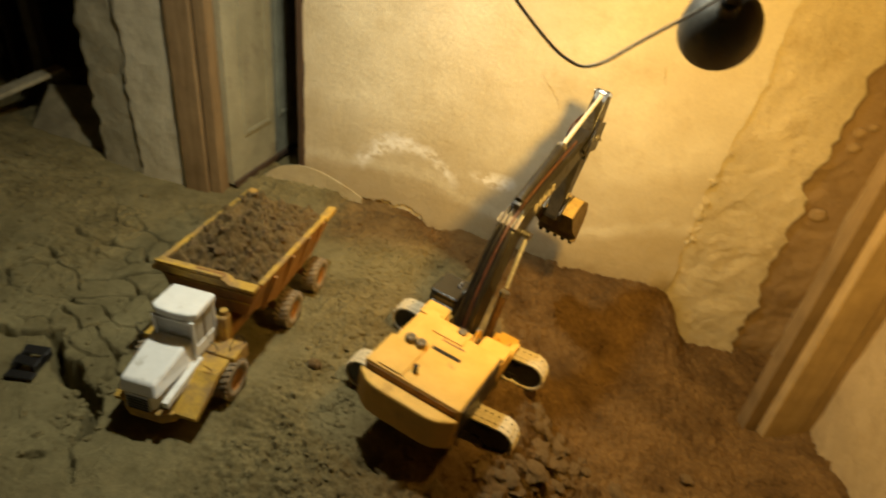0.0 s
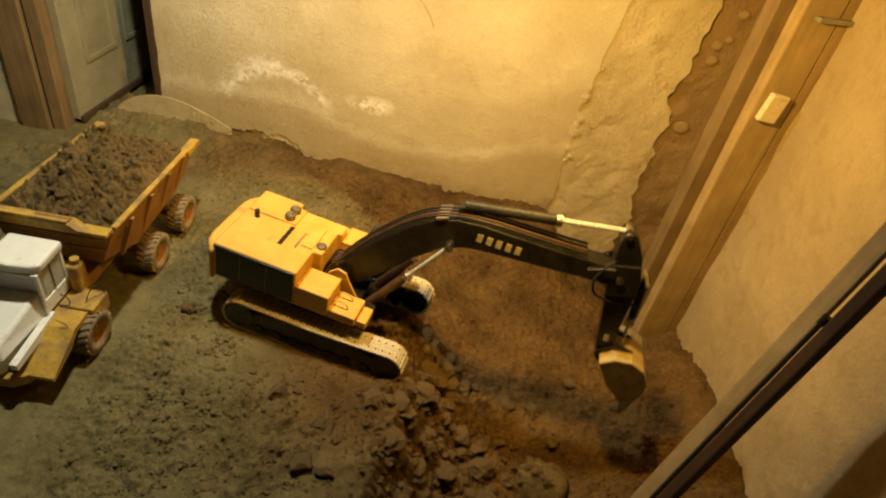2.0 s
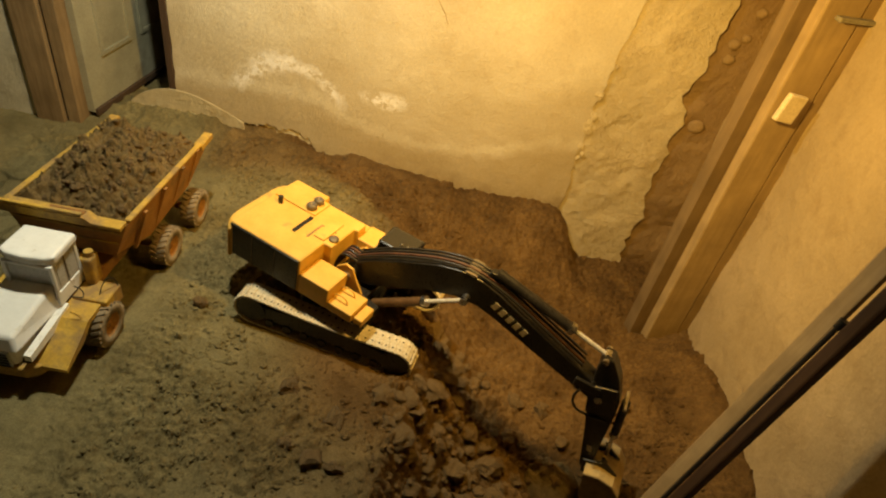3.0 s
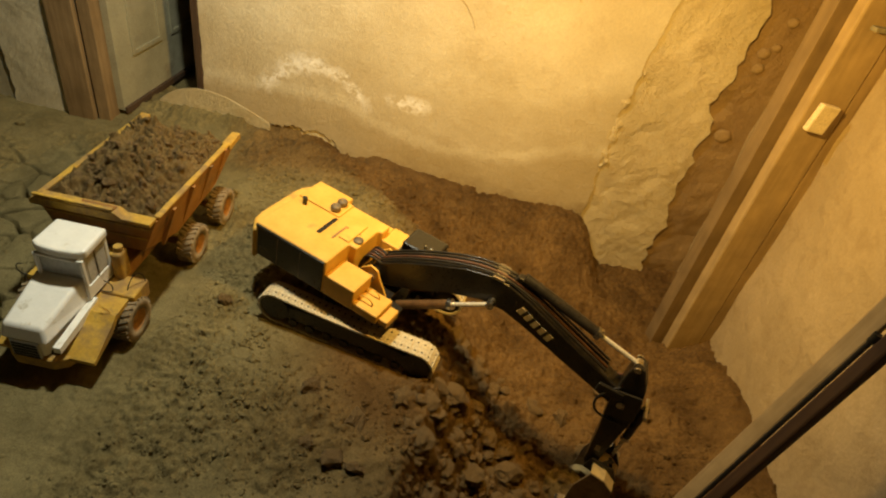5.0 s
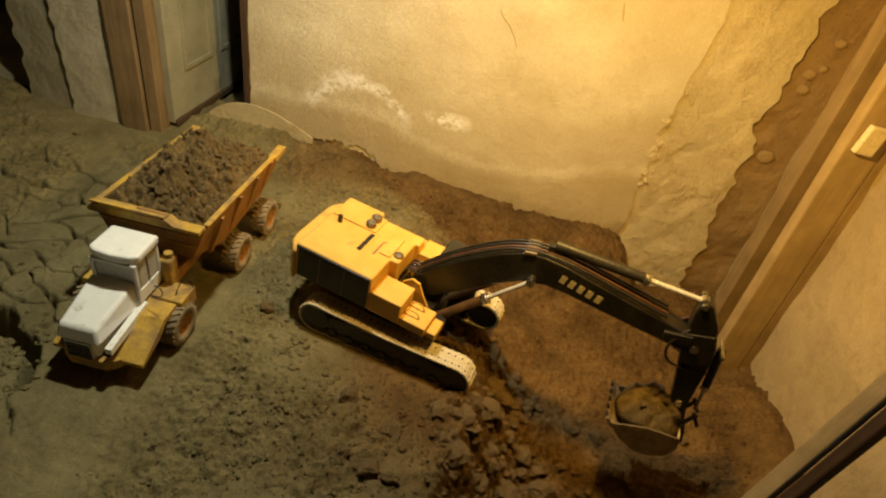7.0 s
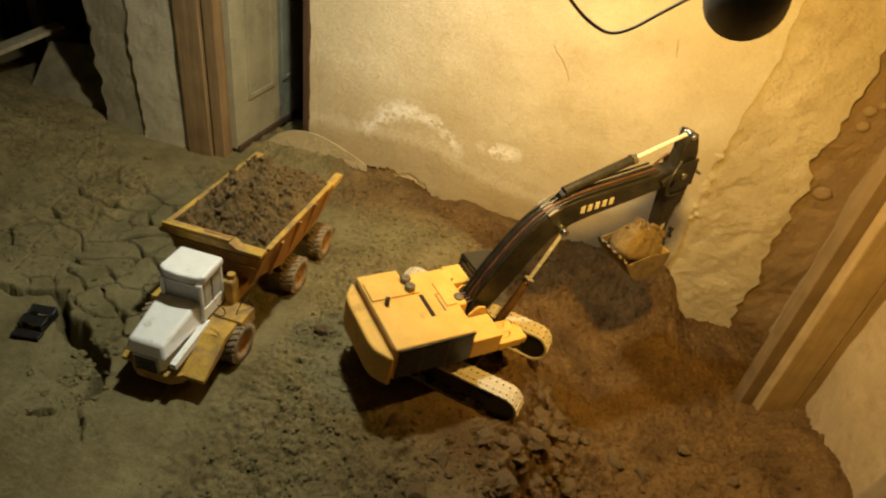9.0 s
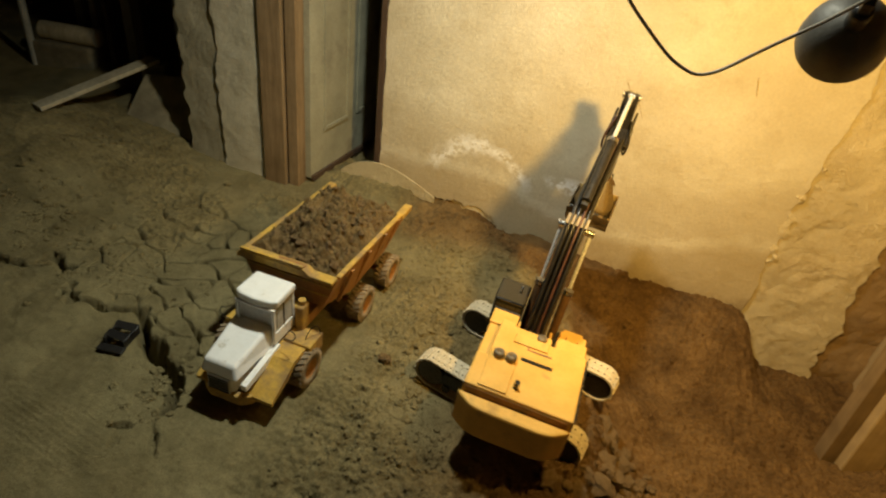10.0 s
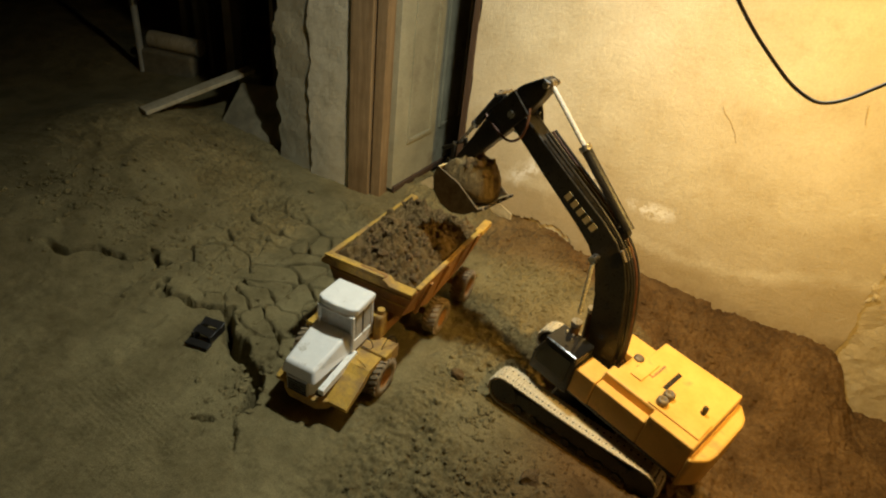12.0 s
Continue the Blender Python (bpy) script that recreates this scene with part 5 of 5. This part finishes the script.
def rocks():
    rng = random.Random(7)
    meshes = [rock_mesh("clod", k, CLOD) for k in range(9)]

    def put(x, y, r, sink=0.35):
        ob = new("clod", rng.choice(meshes))
        ob.matrix_basis = pose(x, y, height_at(x, y) + r * (0.72 - sink), rng.uniform(-25, 25), rng.uniform(-25, 25), rng.uniform(0, 360)) @ Matrix.Diagonal((r, r * rng.uniform(0.7, 1.1), r * rng.uniform(0.7, 1.0), 1))
        tagged(ob, "lump of dry brown earth at the pit's edge", "clod", "clods along the pit")
    for k in range(230):
        v = rng.random()
        y = 0.72 + 0.85 * v
        x = np.interp(y, [0.7, 1.2, 1.57], [0.34, 0.27, 0.20]) + rng.gauss(0, 0.13)
        if (Vector((x, y, 0)) - CENTRE).length < 0.30 or (x < 0.18 and 1.18 < y < 1.6):
            continue
        put(x, y, min(0.05, abs(rng.gauss(0, 0.017)) + 0.008), 0.62)
    for x, y, r in ((0.145, 1.215, 0.034), (0.19, 1.27, 0.030), (0.31, 1.11, 0.040), (0.215, 1.40, 0.032), (0.185, 1.52, 0.036), (0.23, 1.17, 0.028), (0.36, 1.02, 0.034), (0.24, 1.04, 0.026), (0.64, 1.45, 0.030), (0.72, 1.33, 0.026),
                    (0.55, 1.18, 0.030), (-0.60, 1.38, 0.028), (0.80, 1.60, 0.028), (0.42, 1.24, 0.026), (0.12, 0.98, 0.024), (0.98, 1.52, 0.024), (0.52, 0.98, 0.030), (0.62, 1.05, 0.026), (0.05, 1.62, 0.03)):
        put(x, y, r)
    for x, y, r in ((-0.12, 0.90, 0.035), (-0.05, 0.885, 0.028), (-0.20, 0.93, 0.022)):
        put(x, y, r, 0.6)
    load = bpy.data.objects["soil_load"]
    for owner, count, reach in ((load, 230, ((-0.150, 0.150), (-0.065, 0.46), 0.005)), (SCOOP, 14, ((0.0, 0.11), (-0.045, 0.045), 0.008))):
        vs = [v.co.copy() for v in owner.data.vertices if v.normal.z != 0 and reach[0][0] < v.co.x < reach[0][1] and reach[1][0] < v.co.y < reach[1][1]]
        for k in range(count):
            co = rng.choice(vs)
            r = abs(rng.gauss(0, 0.005)) + reach[2]
            ob = new("clod", rng.choice(meshes))
            ob.parent = owner
            ob.matrix_basis = pose(*co, rng.uniform(-40, 40), rng.uniform(-40, 40), rng.uniform(0, 360)) @ Matrix.Diagonal((r, r, r, 1))
    # lumps in drifts, too many to count
    shapes = []
    for k in range(6):
        bm = bmesh.new()
        bmesh.ops.create_icosphere(bm, subdivisions=2, radius=1.0)
        o = Vector((k * 7.3, k * 3.1, 5.0))
        vs = np.array([v.co * (1 + 0.6 * noise.noise(v.co * 1.1 + o) + 0.55 * noise.noise(v.co * 2.6 + o)) for v in bm.verts])
        shapes.append((vs, np.array([[v.index for v in f.verts] for f in bm.faces])))
        bm.free()
    drift = np.random.default_rng(11)
    # centre, spread, count and largest size of each drift
    drifts = ((-0.47, 1.45, 0.09, 0.30, 420, 0.013), (-0.55, 1.95, 0.14, 0.20, 300, 0.012), (-0.35, 2.20, 0.35, 0.14, 380, 0.014), (0.25, 2.20, 0.35, 0.14, 200, 0.010), (-0.30, 0.95, 0.30, 0.18, 340, 0.008),
              (0.30, 0.95, 0.22, 0.22, 480, 0.017), (0.75, 1.15, 0.22, 0.22, 260, 0.012), (1.12, 1.30, 0.08, 0.30, 260, 0.012), (-2.55, 1.55, 0.30, 0.14, 260, 0.018), (-1.95, 1.42, 0.35, 0.10, 220, 0.012), (-1.20, 0.98, 0.05, 0.09, 130, 0.016), (-2.35, 2.15, 0.25, 0.15, 160, 0.016))
    vv, ff, tone, base = [], [], [], 0
    for cx, cy, sx, sy, count, big in drifts:
        px, py = cx + sx * drift.standard_normal(count), cy + sy * drift.standard_normal(count)
        keep = (px < 1.22) & (py < 2.5) & (py > 0.45) & ~((np.abs(px + 0.945) < 0.17) & (np.abs(py - 1.43) < 0.47)) & ~((np.abs(px + 0.144) < 0.25) & (np.abs(py - 1.477) < 0.22))
        px, py = px[keep], py[keep]
        pz, pb, _ = ground(px, py)
        for x, y, z, br in zip(px, py, pz, pb):
            r = 0.004 + (big - 0.004) * drift.random() ** 2.2
            v, f = shapes[drift.integers(6)]
            a = drift.random() * 6.283
            c, sn = math.cos(a), math.sin(a)
            q = v * r * (0.75 + 0.5 * drift.random(3))
            vv.append(np.stack([x + q[:, 0] * c - q[:, 1] * sn, y + q[:, 0] * sn + q[:, 1] * c, z + r * 0.08 + q[:, 2] * 0.70], -1))
            tone.append(np.tile([br, 0.4, 0.0, 1.0], (len(v), 1)))
            ff.append(f + base)
            base += len(v)
    me = bpy.data.meshes.new("lumps")
    me.from_pydata(np.concatenate(vv).tolist(), [], np.concatenate(ff).tolist())
    me.materials.append(SOIL)
    at = me.color_attributes.new("soil", "FLOAT_COLOR", "POINT")
    at.data.foreach_set("color", np.concatenate(tone).astype(np.float32).ravel())
    tagged(new("lumps", me), "drifts of small broken earth lumps", "soil", kind="stuff")
    # crumbs too small to count
    bm = bmesh.new()
    spots = []
    for k in range(22000):
        x, y = rng.uniform(-0.75, 1.15), rng.uniform(0.55, 2.5)
        spots.append((x, y, 0.0013 + 0.0048 * rng.random() ** 2.5))
    for k in range(500):
        spots.append((rng.uniform(-2.2, -0.7), rng.uniform(1.9, 2.4), rng.uniform(0.002, 0.005)))
    hx, hb, _ = ground(np.array([s[0] for s in spots]), np.array([s[1] for s in spots]))
    verts, faces = [], []
    for (x, y, r), z in zip(spots, hx):
        b = len(verts)
        for dx, dy, dz in ((1, 0, 0), (0, 1, 0), (-1, 0, 0), (0, -1, 0), (0, 0, 1), (0, 0, -1)):
            q = r * rng.uniform(0.6, 1.2)
            verts.append((x + dx * q, y + dy * q, z + r * 0.3 + dz * q * 0.8))
        for i, j in ((0, 1), (1, 2), (2, 3), (3, 0)):
            faces += [(b + i, b + j, b + 4), (b + j, b + i, b + 5)]
    bm.free()
    me = bpy.data.meshes.new("crumbs")
    me.from_pydata(verts, [], faces)
    me.materials.append(SOIL)
    at = me.color_attributes.new("soil", "FLOAT_COLOR", "POINT")
    at.data.foreach_set("color", np.repeat(np.stack([hb, hb * 0 + 0.3, hb * 0, hb * 0 + 1], -1), 6, 0).astype(np.float32).ravel())
    tagged(new("crumbs", me), "scattered crumbs of earth and grit", "soil", kind="stuff")


def bracket():
    b = holder("black_bracket", pose(-1.455, 1.075, height_at(-1.455, 1.075), 0, 0, 8), "small black plastic bracket lying on the clay", "bracket")
    for k, (y, tilt) in enumerate(((0.045, 18), (-0.005, 12))):
        part("plate", boxed((-0.042, -0.016, 0), (0.042, 0.016, 0.006), 0.003, pose(0, y, 0.030, tilt, 0, -6 * k)), PLASTIC, b)
    for x in (-0.034, 0.034):
        part("leg", boxed((x - 0.004, -0.03, 0.0), (x + 0.004, 0.06, 0.034), 0.002), PLASTIC, b)
    part("base", boxed((-0.046, -0.062, 0.004), (0.046, -0.030, 0.012), 0.003), PLASTIC, b)


def crawl_space():
    """Studs, a pipe, a log, a plank and slabs at the dark opening."""
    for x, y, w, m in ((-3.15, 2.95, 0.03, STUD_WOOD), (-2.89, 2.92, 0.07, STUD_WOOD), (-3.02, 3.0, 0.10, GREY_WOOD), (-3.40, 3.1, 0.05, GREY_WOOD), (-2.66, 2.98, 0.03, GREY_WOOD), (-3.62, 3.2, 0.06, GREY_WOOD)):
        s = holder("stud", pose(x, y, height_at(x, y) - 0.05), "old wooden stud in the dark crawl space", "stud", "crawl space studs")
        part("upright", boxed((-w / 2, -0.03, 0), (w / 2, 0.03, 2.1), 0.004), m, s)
    p = holder("steel_pipe", pose(-3.66, 2.80, height_at(-3.66, 2.80) - 0.12), "grey steel pipe standing upright", "pipe")
    part("shaft", rodded((0, 0, 0), (0.03, 0, 2.2), 0.022), ZINC, p)
    part("coupling", rodded((0.006, 0, 0.55), (0.007, 0, 0.61), 0.027), STEEL, p)
    z = height_at(-3.44, 2.90)
    st = holder("stone_block", pose(-3.47, 2.90, z - 0.06, 0, 0, 10), "grey stone block under a log", "stone")
    part("body", boxed((-0.20, -0.08, 0), (0.20, 0.08, 0.19), 0.02), SLAB_STONE, st)
    lg = holder("log", pose(-3.43, 2.90, z + 0.185, 0, 0, 8), "short sawn log on a stone block", "log")
    part("trunk", rodded((-0.19, 0, 0), (0.19, 0, 0), 0.056, seg=20), LOG_WOOD, lg)
    a, b = Vector((-2.76, 2.02, 0)), Vector((-2.56, 2.64, 0))
    a.z, b.z = height_at(a.x, a.y) + 0.01, 0.37
    d = b - a
    pl = holder("plank", Matrix.Translation(a) @ d.to_track_quat("X", "Z").to_matrix().to_4x4(), "weathered plank propped on the bank", "plank")
    part("board", boxed((0, -0.040, -0.010), (d.length, 0.040, 0.012), 0.003), LOG_WOOD, pl)
    pr = holder("prop_stone", pose(-2.58, 2.66, height_at(-2.58, 2.66) - 0.02, 0, 0, 20), "rough stone under the plank's end", "stone")
    part("body", boxed((-0.07, -0.06, 0), (0.07, 0.06, 0.37 - height_at(-2.58, 2.66)), 0.02), SLAB_STONE, pr)
    pt = holder("pale_stake", pose(-2.41, 2.63, height_at(-2.41, 2.63) - 0.03), "pale little wooden stake", "stake")
    part("body", boxed((-0.018, -0.012, 0), (0.018, 0.012, 0.32 - height_at(-2.41, 2.63)), 0.004), PALE, pt)
    sl = holder("slab", pose(-2.38, 2.50, height_at(-2.38, 2.50) + 0.11, 52, 8, 6), "grey flat stone slab leaning on the bank", "slab")
    part("body", plan([(-0.22, -0.17), (0.20, -0.15), (0.24, 0.10), (0.02, 0.20), (-0.2, 0.14)], -0.03, 0.02, 0.008), SLAB_STONE, sl)
    bd = holder("clear_sheet", pose(-1.10, 2.50, height_at(-1.1, 2.5), 0, 0, -3), "bent tan sheet leaning between truck and wall", "sheet")
    pts = [(-0.27, -0.03)] + [(-0.27 + 0.54 * k / 14, 0.10 * math.sin(math.pi * (k / 14) ** 0.8) + 0.002) for k in range(15)] + [(0.27, -0.03)]
    part("sheet", slab(pts, 0.03, 0.036), RENDER_COAT, bd)


rocks()
bracket()
crawl_space()
motions()
